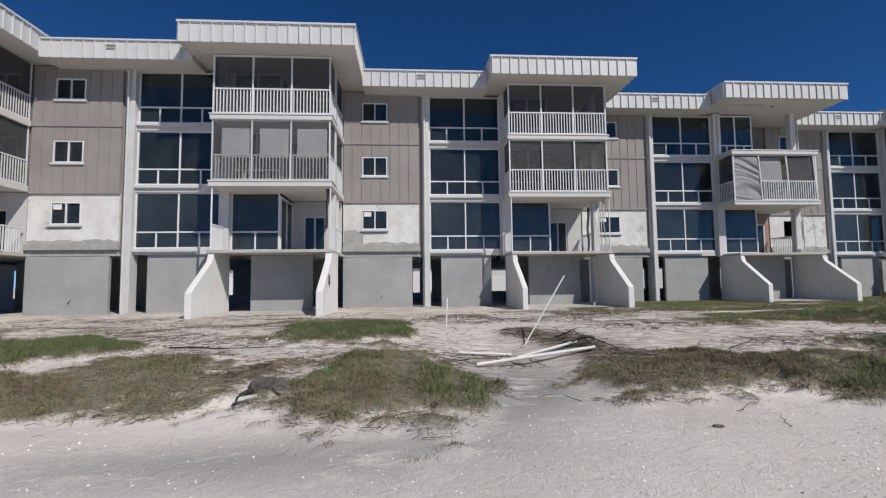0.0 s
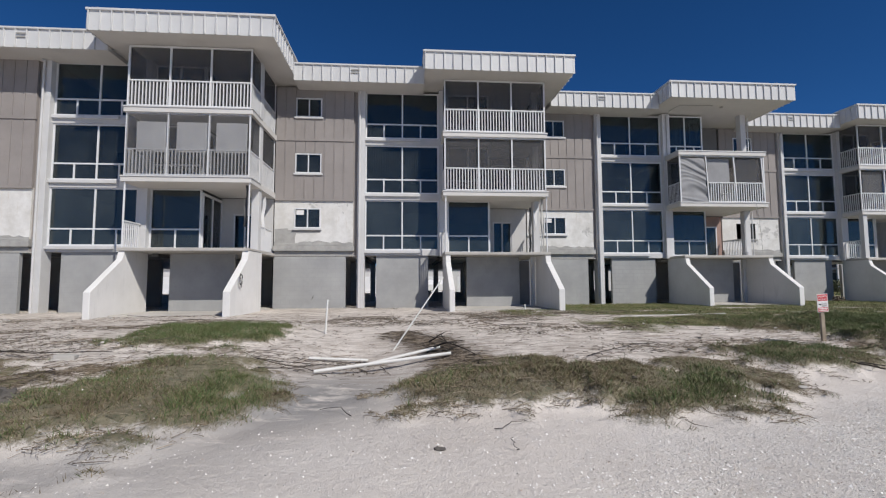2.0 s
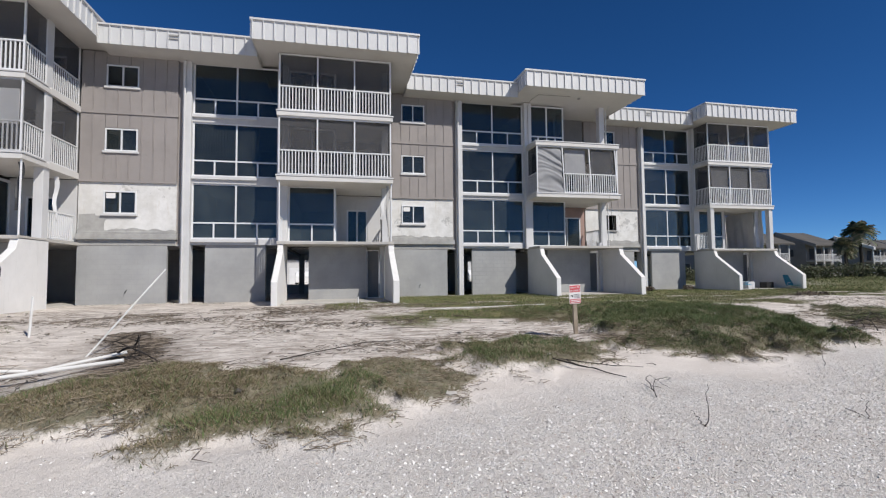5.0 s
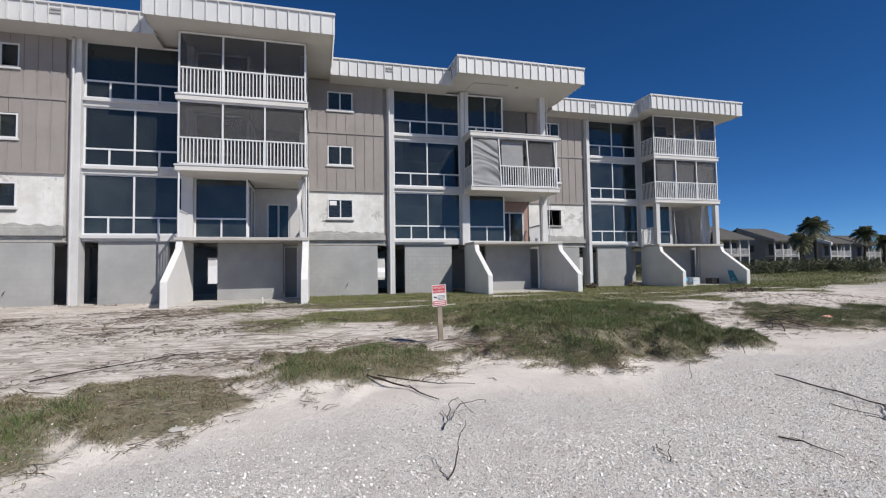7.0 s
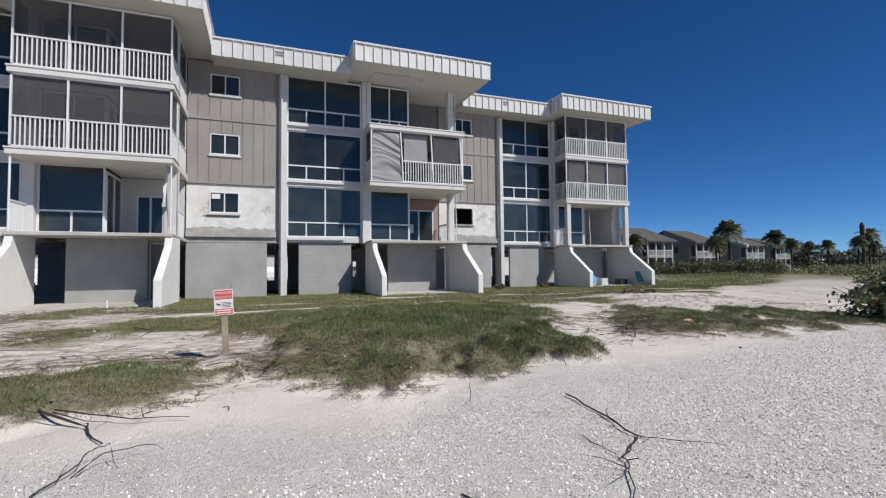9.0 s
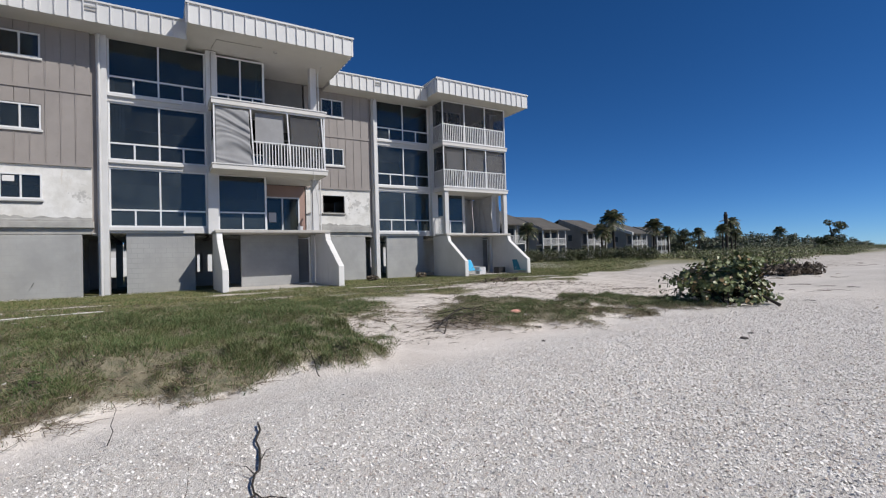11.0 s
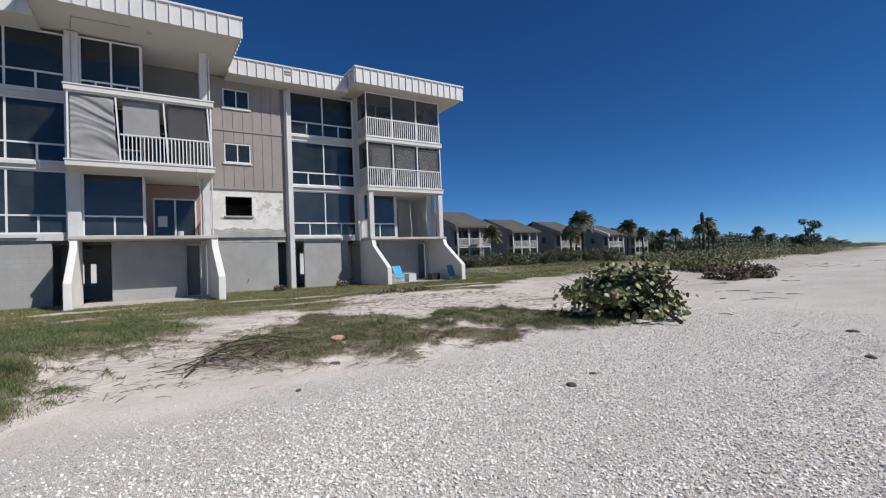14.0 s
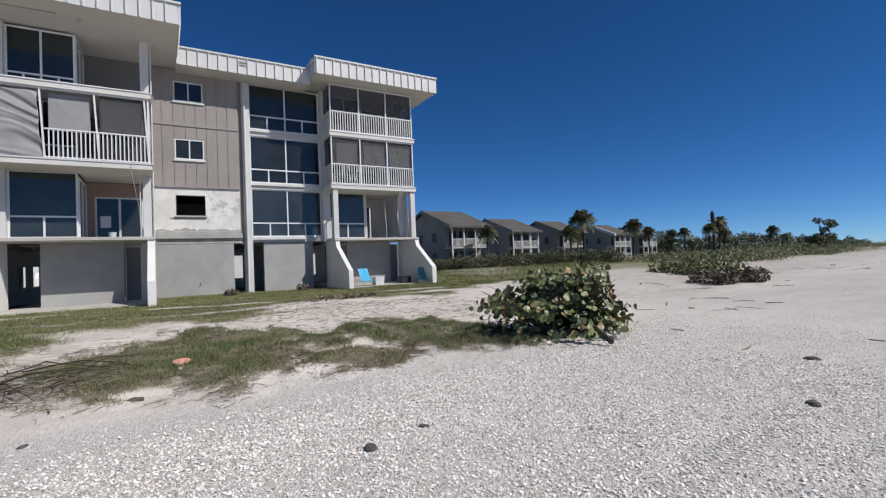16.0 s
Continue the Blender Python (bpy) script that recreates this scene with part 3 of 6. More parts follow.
def screens(parent, a, b, z0, z1, n, clear=(), veil=0.05, lean=0.0):
    """Screen bays with slim posts between two plan points."""
    dx, dy = b[0] - a[0], b[1] - a[1]
    along_x = abs(dx) > abs(dy)
    for i in range(n + 1):
        x, y = a[0] + dx * i / n, a[1] + dy * i / n
        if lean:
            part("post", MB().tube([(x, y, z0), (x + lean * (i > 0), y, z1)], [0.038, 0.038], 4), M_RAIL, parent, "white post knocked out of plumb")
        else:
            piece("post", M_RAIL, parent, x - 0.03, x + 0.03, y - 0.03, y + 0.03, z0, z1)
    for i in range(n):
        if i in clear:
            continue
        x0, y0, x1, y1 = a[0] + dx * i / n, a[1] + dy * i / n, a[0] + dx * (i + 1) / n, a[1] + dy * (i + 1) / n
        if along_x:
            mb = MB().box(x0 + 0.03, x1 - 0.03, y0 + veil, y0 + veil + 0.004, z0 + 0.08 if veil < 0 else z0, z1 - 0.03)
        else:
            mb = MB().box(x0 - 0.002, x0 + 0.002, min(y0, y1) + 0.03, max(y0, y1) - 0.03, z0, z1 - 0.03)
        part("screen", mb, M_VEIL if veil < 0 else M_SCREEN, parent, "dark insect screen")
    if along_x:
        piece("head_rail", M_RAIL, parent, a[0], b[0], a[1] - 0.03, a[1] + 0.03, z1 - 0.06, z1)


BX0, BX1, BY = 3.80, 8.32, -1.15         # balcony sides and front


def balcony(o, floor_z, ceil_z, shades=0, screened=True, open_top=False, drape=False, bent=False, veiled=False):
    bal = empty("balcony", o, building)
    part("slab", MB().box(BX0 - 0.10, BX1 + 0.10, BY - 0.10, 0.20, floor_z - 0.24, floor_z - 0.06), M_SOFFIT, bal, bevel=0.012)
    part("slab_edge", MB().box(BX0 - 0.13, BX1 + 0.13, BY - 0.13, -0.01, floor_z - 0.06, floor_z), M_WHITE, bal, "thin projecting white slab edge", bevel=0.015)
    part("slab_back", MB().box(6.06, BX1 + 0.10, 0.204, 2.14, floor_z - 0.24, floor_z), M_SOFFIT, bal)
    if open_top:
        return bal
    rt = floor_z + 1.04
    if drape:
        railing(bal, (BX0 + 1.5, BY), (BX1, BY), floor_z, rt)
    else:
        railing(bal, (BX0, BY), (BX1, BY), floor_z, rt)
    railing(bal, (BX0, BY + 0.04), (BX0, -0.02), floor_z, rt)
    railing(bal, (BX1, BY + 0.04), (BX1, -0.02), floor_z, rt)
    railing(bal, (BX1, 0.36), (BX1, 2.12), floor_z, rt)
    if screened:
        screens(bal, (BX0, BY), (BX1, BY), floor_z, ceil_z, 3, (0, 1) if drape else (), -0.07 if veiled else 0.05, -0.12 if drape else 0.0)
        screens(bal, (BX0, BY), (BX0, 0.0), floor_z, ceil_z, 1)
        screens(bal, (BX1, BY), (BX1, 0.0), floor_z, ceil_z, 1)
        screens(bal, (BX1, 0.36), (BX1, 2.12), floor_z, ceil_z, 1)
    for k in range(shades):
        a = BX0 + 0.30 + k * 1.46
        part("roller_shade", MB().box(a, a + 1.16, BY + 0.12, BY + 0.13, floor_z + 0.95, ceil_z - 0.30), M_SHADE, bal, "light grey shade behind the screen")
    if drape:
        mb, n, J = MB(), 34, 56
        pts = []
        for j in range(J + 1):
            v = j / J
            z = floor_z + 0.02 + (ceil_z - floor_z - 0.1) * v
            right = 1.46 - 0.16 * v - 0.07 * math.sin(math.pi * v) + 0.02 * math.sin(13 * v)
            for i in range(n + 1):
                u = i / n
                droop = 4.6 * v + 1.3 * u * u - 0.6 * u + 0.3 * math.sin(3.1 * u + 6.5 * v) + 0.12 * math.sin(11 * v)
                sag = 0.034 * (0.3 + u + 0.3 * math.sin(9 * v)) * math.sin(2 * math.pi * droop) + 0.014 * math.sin(2 * math.pi * 2.3 * droop + 3 * u) - 0.07 * u * math.sin(math.pi * v)
                pts.append((BX0 + 0.05 + u * right, BY + 0.05 + sag, z - 0.05 * math.sin(math.pi * u)))
        mb.v = pts
        for j in range(J):
            for i in range(n):
                k = j * (n + 1) + i
                mb.f.append((k, k + 1, k + n + 2, k + n + 1))
        ob = part("torn_screen", mb, M_DRAPE, bal, "loose rippled grey cloth hanging over the end bay", smooth=True)
        ob.modifiers.new("thick", "SOLIDIFY").thickness = 0.006
        for k in (1, 2):
            a = BX0 + 0.1 + k * 1.5
            part("roller_shade", MB().box(a, a + 1.17, BY + 0.16, BY + 0.17, floor_z + 1.0, ceil_z - 0.12), M_DRAPE, bal, "light grey shade behind the screen")
    if bent:
        for k, (a, b) in enumerate(((0.5, 0.62), (1.0, 0.86), (1.15, 1.42), (1.6, 1.42), (1.75, 1.62))):
            part("loose_baluster", MB().tube([(BX0 + a, BY + 0.06, floor_z + 0.02), (BX0 + b, BY + 0.05, rt - 0.05)], [0.02, 0.02], 5), M_RAIL, bal, "bent white baluster")
    return bal


def seam_panels(parent, x0, x1, y0, y1, z0, z1, step_=0.394):
    """Standing-seam metal panels with ribs along a fascia run."""
    along_x = abs(x1 - x0) > abs(y1 - y0)
    n = max(1, round((abs(x1 - x0) if along_x else abs(y1 - y0)) / step_))
    for i in range(n):
        if along_x:
            a, b = x0 + (x1 - x0) * i / n, x0 + (x1 - x0) * (i + 1) / n
            piece("panel", M_METAL, parent, a + 0.012, b - 0.012, y0 - 0.03, y0, z0, z1)
            piece("rib", M_METAL, parent, a - 0.017, a + 0.017, y0 - 0.085, y0, z0, z1)
        else:
            a, b = y0 + (y1 - y0) * i / n, y0 + (y1 - y0) * (i + 1) / n
            s = 0.03 if x0 > 5 else -0.03
            piece("panel", M_METAL, parent, min(x0, x0 + s), max(x0, x0 + s), a + 0.012, b - 0.012, z0, z1)
            piece("rib", M_METAL, parent, min(x0, x0 + 2.6 * s), max(x0, x0 + 2.6 * s), a - 0.017, a + 0.017, z0, z1)


LZ0, LZ1, BZ0, BZ1 = 10.44, 11.17, 10.63, 11.39


def roof(o):
    r = empty("roof", o, building)
    part("roof_slab", MB().box(-2.86, 2.90, -1.02, 9.0, LZ0 + 0.02, LZ1), M_SOFFIT, r)
    part("roof_slab", MB().box(2.90, 9.36, -2.12, 9.0, BZ0 + 0.02, BZ1), M_SOFFIT, r)
    part("flashing", MB().box(-2.86, 2.86, -1.12, -0.9, LZ1 - 0.02, LZ1 + 0.06), M_WHITE, r, bevel=0.015)
    part("flashing", MB().box(2.80, 9.46, -2.22, -2.0, BZ1 - 0.02, BZ1 + 0.07).box(2.80, 3.00, -2.0, 4, BZ1 - 0.02, BZ1 + 0.07).box(9.26, 9.46, -2.0, 4, BZ1 - 0.02, BZ1 + 0.07), M_WHITE, r, bevel=0.015)
    f = part("fascia", MB().box(-2.86, 2.90, -1.03, -1.021, LZ0, LZ1 - 0.03), M_METAL, r, "white standing-seam metal fascia")
    seam_panels(building_child("fascia_panels", o), -2.82, 2.86, -1.03, -1.03, LZ0, LZ1 - 0.02)
    g = building_child("fascia_panels", o)
    seam_panels(g, 2.90, 9.36, -2.125, -2.125, BZ0, BZ1 - 0.02)
    seam_panels(g, 2.895, 2.895, -2.12, -1.1, BZ0, BZ1 - 0.02)
    seam_panels(g, 9.365, 9.365, -2.12, 1.0, BZ0, BZ1 - 0.02)
    part("roof_vent", MB().box(-0.35, -0.02, -1.10, -1.0, 10.82, 10.88).box(-0.35, -0.02, -1.10, -1.0, 10.95, 11.01), M_LEDGE, r, "small slotted vent in the fascia")
    return r


def building_child(name, o):
    return tagged(empty(name, o, building), "white standing-seam metal fascia panels")


def siding(o, k):
    """Wall between a balcony and the next column: boards over stripped plaster over a grey block wall."""
    w = empty("side_wall", o, building)
    x0, x1, y = 8.36, 11.88, 2.24
    wx0, wx1 = 9.24, 10.42
    holes = ((4.02, 4.94), (6.55, 7.47), (9.18, 10.08))
    for name, m, lo, hi, gaps, lab in (("plaster", M_PLASTER, 3.30, 5.32, holes[:1], "patchy stripped white plaster with rust stains"), ("backing", M_SIDING, 5.32, TOP, holes[1:], "")):
        mb = MB()
        mb.box(x0, wx0, y + 0.03, y + 0.22, lo, hi).box(wx1, x1, y + 0.03, y + 0.22, lo, hi)
        for a, b in gaps:
            mb.box(wx0, wx1, y + 0.03, y + 0.22, lo, a)
            lo = b
        mb.box(wx0, wx1, y + 0.03, y + 0.22, lo, hi)
        part(name, mb, m, w, lab)
    ragged = [(8.40, 3.31), (9.30, 3.31), (9.28, 3.62), (9.34, 3.80), (10.38, 3.82), (10.44, 3.93), (8.98, 3.94), (8.96, 4.02), (8.40, 3.98)]
    if k == 0:
        part("render_patch", MB().prism(ragged, y + 0.018, y + 0.03, "y"), M_LEDGE, w, "grey cement patch under the window")
    else:
        part("render_patch", MB().prism([(9.0, 3.86), (10.4, 3.84), (10.46, 3.92), (9.0, 3.94)], y + 0.018, y + 0.03, "y"), M_LEDGE, w, "grey cement strip under the window")
    part("ledge", MB().box(x0 - 0.02, x1 + 0.06, y - 0.10, y + 0.2, 2.98, 3.22).box(x0, x1, y - 0.02, y + 0.2, 3.22, 3.32).box(x0, x1, y + 0.03, y + 0.2, 2.74, 2.98), M_LEDGE, w, "rough grey concrete ledge", bevel=0.02)
    rng = random.Random(40 + k)
    line, x = [(x0, 3.30)], x0
    while x < x1 - 0.1:
        line.append((x, 3.34 + rng.uniform(0, 0.10) + 0.10 * max(0.0, noise.noise(Vector((x * 1.1, k * 7.0, 0))))))
        x += rng.uniform(0.08, 0.24)
    line += [(x1, 3.36), (x1, 3.30)]
    part("cement_smear", MB().prism(line, y - 0.004, y + 0.031, "y"), M_LEDGE, w, "rough grey cement smeared above the ledge")
    part("block_panel", MB().box(x0, 11.56, y + 0.02, y + 0.20, GZ, 2.73), M_BLOCK, w, "smooth grey rendered block wall", bevel=0.01)
    n = 8
    for lo, hi, hole in ((5.36, 8.06, holes[1]), (8.18, TOP, holes[2])):
        for i in range(n):
            a, b = x0 + (x1 - x0) * i / n + 0.009, x0 + (x1 - x0) * (i + 1) / n - 0.009
            if b < wx0 or a > wx1:
                runs = [(a, b, lo, hi)]
            else:
                runs = [(a, b, lo, hole[0] - 0.02), (a, b, hole[1] + 0.02, hi)]
                if a < wx0 - 0.04:
                    runs.append((a, wx0 - 0.01, hole[0] - 0.02, hole[1] + 0.02))
                if b > wx1 + 0.04:
                    runs.append((wx1 + 0.01, b, hole[0] - 0.02, hole[1] + 0.02))
            for r in runs:
                piece("board", M_SIDING, w, r[0], r[1], y - 0.012, y + 0.03, r[2], r[3])
            if i and not (hole and wx0 - 0.05 < a < wx1 + 0.05):
                piece("batten", M_SIDING, w, a - 0.034, a - 0.002, y - 0.035, y + 0.028, lo, hi)
            elif i:
                piece("batten", M_SIDING, w, a - 0.034, a - 0.002, y - 0.035, y + 0.028, lo, hole[0] - 0.10)
    piece("band", M_SIDING, w, x0, x1 + 0.03, y - 0.05, y + 0.03, 8.05, 8.19)
    piece("band", M_SIDING, w, x0, x1 + 0.03, y - 0.05, y + 0.03, 5.28, 5.38)
    part("cable_stub", MB().tube([(10.15, y + 0.02, 0.98), (10.14, y - 0.05, 0.93), (10.10, y - 0.07, 0.84)], [0.012, 0.014, 0.012], 6), M_DARK, w, "dark cable stub poking from the wall")
    part("return_wall", MB().box(x1, x1 + 0.2, y + 0.12, y + 0.3, 2.7, TOP), M_SIDING, w)
    for i, (a, b) in enumerate(holes):
        small_window(o, wx0, wx1, a, b, y - 0.02 if i else y - 0.01, not (k == 2 and i == 0), i == 0)


def wing(o, x0, x1, name="buttress"):
    pr = [(0.3, GZ - 0.2), (-3.09, GZ - 0.2), (-3.09, 1.26), (-1.42, 2.42), (-1.30, 2.74), (-1.30, 2.80), (0.3, 2.80)]
    part(name, MB().prism(pr, x0, x1, "x"), M_WING, empty_wing, bevel=0.018).location = o


def blinds(o, x0, x1, z0, z1, y):
    """Vertical blinds behind a pane."""
    mb = MB()
    n = int((x1 - x0) / 0.11)
    for i in range(n):
        x = x0 + 0.11 * i
        mb.prism([(x, y), (x + 0.085, y + 0.05), (x + 0.083, y + 0.054), (x - 0.002, y + 0.004)], z0, z1, "z")
    ob = part("vertical_blind", mb, M_CURTAIN, building, "pale vertical slat blinds behind the glass")
    ob.location = o


def sliding_door(o, x0, x1, z0, z1, y):
    d = empty("sliding_door", o, building)
    mid = (x0 + x1) / 2
    part("frame", bar_frame(x0, x1, z0, z1, y, [(mid, z0, z1)], [], 0.07, 0.08), M_FRAME, d, bevel=0.006)
    for a, b, dy in ((x0, mid, 0.03), (mid, x1, 0.05)):
        part("pane", MB().box(a + 0.05, b - 0.05, y + dy, y + dy + 0.012, z0 + 0.05, z1 - 0.05), M_GLASS, d)


empty_wing = None
SECTIONS = [
    dict(shades=(0, 3), screened3=True, drape=False, pole=True),
    dict(shades=(0, 3), screened3=True, drape=False, pole=True),
    dict(shades=(0, 0), screened3=True, drape=False, pole=True),
    dict(shades=(0, 0), screened3=False, drape=True, pole=False),
    dict(shades=(0, 3), screened3=True, drape=False, pole=False),
]


def section(k, cfg):
    """One section; k = 0 is the one whose column stands at the building's own origin."""
    global empty_wing
    o = (PX * k, PY * k, 0)
    last = k == 2
    empty_wing = building
    at = lambda name, mb, m, lab="", bev=0.0: setattr_loc(part(name, mb, m, building, lab, bev), o)
    # Bearing columns and dividing walls.
    at("column", MB().box(-0.15, 0.19, 0.0, 0.55, GZ - 0.1, 10.47), M_WHITE, "", 0.015)
    at("column", MB().box(3.62, 4.03, 0.0, 0.45, F1 - 0.1, 10.60), M_WHITE, "", 0.015)
    at("column", MB().box(8.06, 8.36, 0.0, 0.36, F1 - 0.1, 10.66), M_WHITE, "", 0.015)
    at("dividing_wall", MB().box(-0.10, 0.14, 0.55, 9.0, F1 - 0.2, 10.47), M_DIM_ROOM)
    at("dividing_wall", MB().box(3.74, 3.94, 1.2, 9.0, F1 - 0.2, 10.47), M_DIM_ROOM)
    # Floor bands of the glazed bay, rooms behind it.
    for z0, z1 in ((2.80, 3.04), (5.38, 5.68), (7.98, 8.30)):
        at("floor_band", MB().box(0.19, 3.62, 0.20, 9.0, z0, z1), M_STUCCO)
        # White lip shaped to the band's sunlit stretch, short of the balcony's shadow.
        at("floor_lip", MB().box(0.19, 2.75, 0.10, 0.20, z1 - 0.14, z1 - 0.01), M_WHITE, "white lip along the sunlit stretch of the sill", 0.012)
        at("floor_slab", MB().box(3.94, 8.30, 2.5, 9.0, z0, z1), M_DIM_ROOM)
        at("floor_slab", MB().box(3.94, 6.0, 0.3, 2.5, z0, z1 - 0.05), M_DIM_ROOM)
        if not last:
            at("floor_slab", MB().box(8.30, 12.0, 2.4, 9.0, z0, z1), M_DIM_ROOM)
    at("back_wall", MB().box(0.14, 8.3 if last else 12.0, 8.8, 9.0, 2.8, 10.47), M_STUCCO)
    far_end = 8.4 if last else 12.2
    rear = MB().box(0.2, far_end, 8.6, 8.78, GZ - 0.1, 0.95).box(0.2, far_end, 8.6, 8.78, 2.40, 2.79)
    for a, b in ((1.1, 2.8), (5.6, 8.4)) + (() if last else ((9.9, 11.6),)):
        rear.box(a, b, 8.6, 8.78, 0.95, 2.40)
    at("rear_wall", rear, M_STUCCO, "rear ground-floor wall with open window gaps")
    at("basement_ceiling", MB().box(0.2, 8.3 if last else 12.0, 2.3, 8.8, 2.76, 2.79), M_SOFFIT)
    at("inner_wall", MB().box(0.14, 3.74, 4.6, 4.75, 3.04, 10.47), M_DIM_ROOM)
    for z0, z1, rail in ((3.04, 5.38, 3.72), (5.68, 7.98, 6.35), (8.30, 10.52, 8.99)):
        big_window(o, 0.19, 3.62, z0, z1, rail)
        if z0 < 4:
            big_window(o, 4.03, 6.02, z0 - 0.12, z1, rail, 0.25, 1)
        elif not cfg["screened3"] and z0 > 8:
            big_window(o, 4.03, 6.02, z0, z1 + 0.05, rail - 0.1, 0.25, 2)
        else:
            big_window(o, 4.03, 6.02, z0, z1, rail, 0.25, 2)
    # Recess beside the balcony rooms.
    fl = ((F1, 5.34), (F2, 8.0), (F3, 10.66))
    for i, (z0, z1) in enumerate(fl):
        if last and i == 0:
            at("inner_wall", MB().box(6.0, 6.12, 0.25, 2.5, z0, z1), M_STUCCO)
            at("inner_wall", MB().box(7.25, 8.3, 2.3, 2.45, z0, z1).box(6.12, 7.25, 2.3, 2.45, z0 + 2.0, z1), M_STUCCO)
            at("post", MB().box(6.62, 6.76, 1.9, 2.04, z0, z1), M_WHITE)
            cloth = MB()
            for j in range(9):
                u = j / 8
                wv = 0.12 * math.sin(3.2 * u) + 0.03 * math.sin(14 * u)
                cloth.v += [(7.72 - wv, -0.55, z1 - 2.35 * u), (8.02, -0.50 + wv * 0.5, z1 - 2.35 * u)]
            cloth.f = [(2 * j, 2 * j + 1, 2 * j + 3, 2 * j + 2) for j in range(8)]
            torn = at("torn_curtain", cloth, M_SHADE, "torn pale curtain hanging on the porch")
            torn.modifiers.new("thick", "SOLIDIFY").thickness = 0.006
            # Ragged screen cloth left hanging along the porch's open end.
            side, n, rows = MB(), 22, 6
            for j in range(n + 1):
                y = -0.62 + 2.89 * j / n
                low = 0.05 + 0.10 * max(0.0, math.sin((y - 0.35) * 1.75)) ** 0.7 * (0.25 < y < 2.1) + 0.05 * math.sin(7.3 * y) * (y > 0.2) + 0.04 * math.sin(23 * y)
                low = max(low, 0.04)
                for q in range(rows + 1):
                    side.v.append((8.16 + 0.05 * math.sin(11 * y + 0.6 * q) * q / rows + 0.03 * math.sin(4 * y + q), y, z1 - 0.02 - (z1 - 0.02 - z0 - low) * q / rows))
            side.f = [(j * (rows + 1) + q, j * (rows + 1) + q + 1, (j + 1) * (rows + 1) + q + 1, (j + 1) * (rows + 1) + q) for j in range(n) for q in range(rows)]
            torn = at("torn_screen", side, M_SHADE, "ragged grey cloth hanging along the porch end")
            torn.modifiers.new("thick", "SOLIDIFY").thickness = 0.006
            continue
        da, db, dh = (6.32, 8.02, 1.90) if (k == 1 and i == 0) else (6.55, 7.55, 1.80) if i == 0 else (6.5, 7.8, 2.08)
        # Upper recess walls take the dim grey to paint in their deeper shade.
        at("recess_wall", MB().box(6.02, da, 2.3, 2.5, z0, z1).box(da, db, 2.3, 2.5, z0 + dh, z1).box(db, 8.3, 2.3, 2.5, z0, z1), M_PINK if (k == 1 and i == 0) else M_STUCCO if i == 0 else M_DIM_ROOM)
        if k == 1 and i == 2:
            at("recess_wall", MB().box(6.5, 7.8, 2.3, 2.5, z0, z0 + 2.08), M_DIM_ROOM)
        else:
            sliding_door(o, da, db, z0, z0 + dh, 2.28 if k == 1 else 2.34)
        g = empty("sliding_door", o, building)
        part("frame", MB().box(5.98, 6.06, 0.34, 0.42, z0, z1 - 0.1).box(5.98, 6.06, 1.28, 1.36, z0, z1 - 0.1).box(5.98, 6.06, 2.22, 2.30, z0, z1 - 0.1).box(5.98, 6.06, 0.42, 2.22, z1 - 0.2, z1 - 0.1).box(5.98, 6.06, 0.42, 2.22, z0, z0 + 0.08), M_FRAME, g)
        for a, b in ((0.42, 1.28), (1.36, 2.22)):
            part("pane", MB().box(6.01, 6.022, a, b, z0 + 0.08, z1 - 0.2), M_GLASS, g)
    # Balconies and porch.
    balcony(o, F3, 10.62, cfg["shades"][0], True, not cfg["screened3"])
    balcony(o, F2, F3 - 0.24, cfg["shades"][1], True, False, cfg["drape"], last, k == -1)
    porch = empty("porch", o, building)
    part("slab", MB().box(BX0 - 0.05, BX1 + 0.12, -1.36, 0.24, 2.74, F1).box(6.06, BX1 + 0.12, 0.24, 2.28, 2.74, F1), M_PAD, porch, "worn concrete porch slab", bevel=0.015)
    if cfg["pole"]:
        part("pole", MB().tube([(BX0 + 0.02, BY, F1), (BX0 + 0.02, BY, F2 - 0.24)], [0.035, 0.035], 8), M_RAIL, porch)
        part("downpipe", MB().tube([(BX1 + 0.02, BY, F1 + 0.02), (BX1 + 0.03, BY, F2 - 0.24)], [0.03, 0.03], 8), M_RAIL, porch)
        railing(porch, (BX0 + 0.02, BY), (BX0 + 0.02, 0.0), F1, F1 + 1.04)
    if k < 2:
        railing(porch, (BX1 - 0.02, 0.36), (BX1 - 0.02, 2.14), F1, F1 + 1.04)
    if last:
        for a, b in ((BX0, BX0 + 0.26), (BX1 - 0.22, BX1 + 0.05)):
            part("pillar", MB().box(a, b, BY - 0.02, BY + 0.26, F1, F2 - 0.24), M_WHITE, porch, "thick square white pillar", bevel=0.015)
        railing(porch, (BX0 + 0.06, BY + 0.26), (BX0 + 0.06, 0.0), F1, F1 + 1.04)
    # Buttress walls and the open ground storey.
    wing(o, 3.79, 4.01)
    wing(o, 8.20, 8.44)
    bare = k == 1
    at("block_wall", MB().box(0.72, 3.12, 0.30, 0.48, GZ - 0.1, 2.80), M_BARE if bare else M_BLOCK, "bare grey concrete block wall" if bare else "smooth grey rendered block wall", 0.01)
    at("block_wall", MB().box(4.90, 7.40, 0.20, 0.38, GZ - 0.1, 2.73), M_BLOCK, "smooth grey rendered block wall", 0.01)
    at("post", MB().box(7.98, 8.16, 0.22, 0.40, GZ - 0.1, 2.73), M_WHITE, "", 0.01)
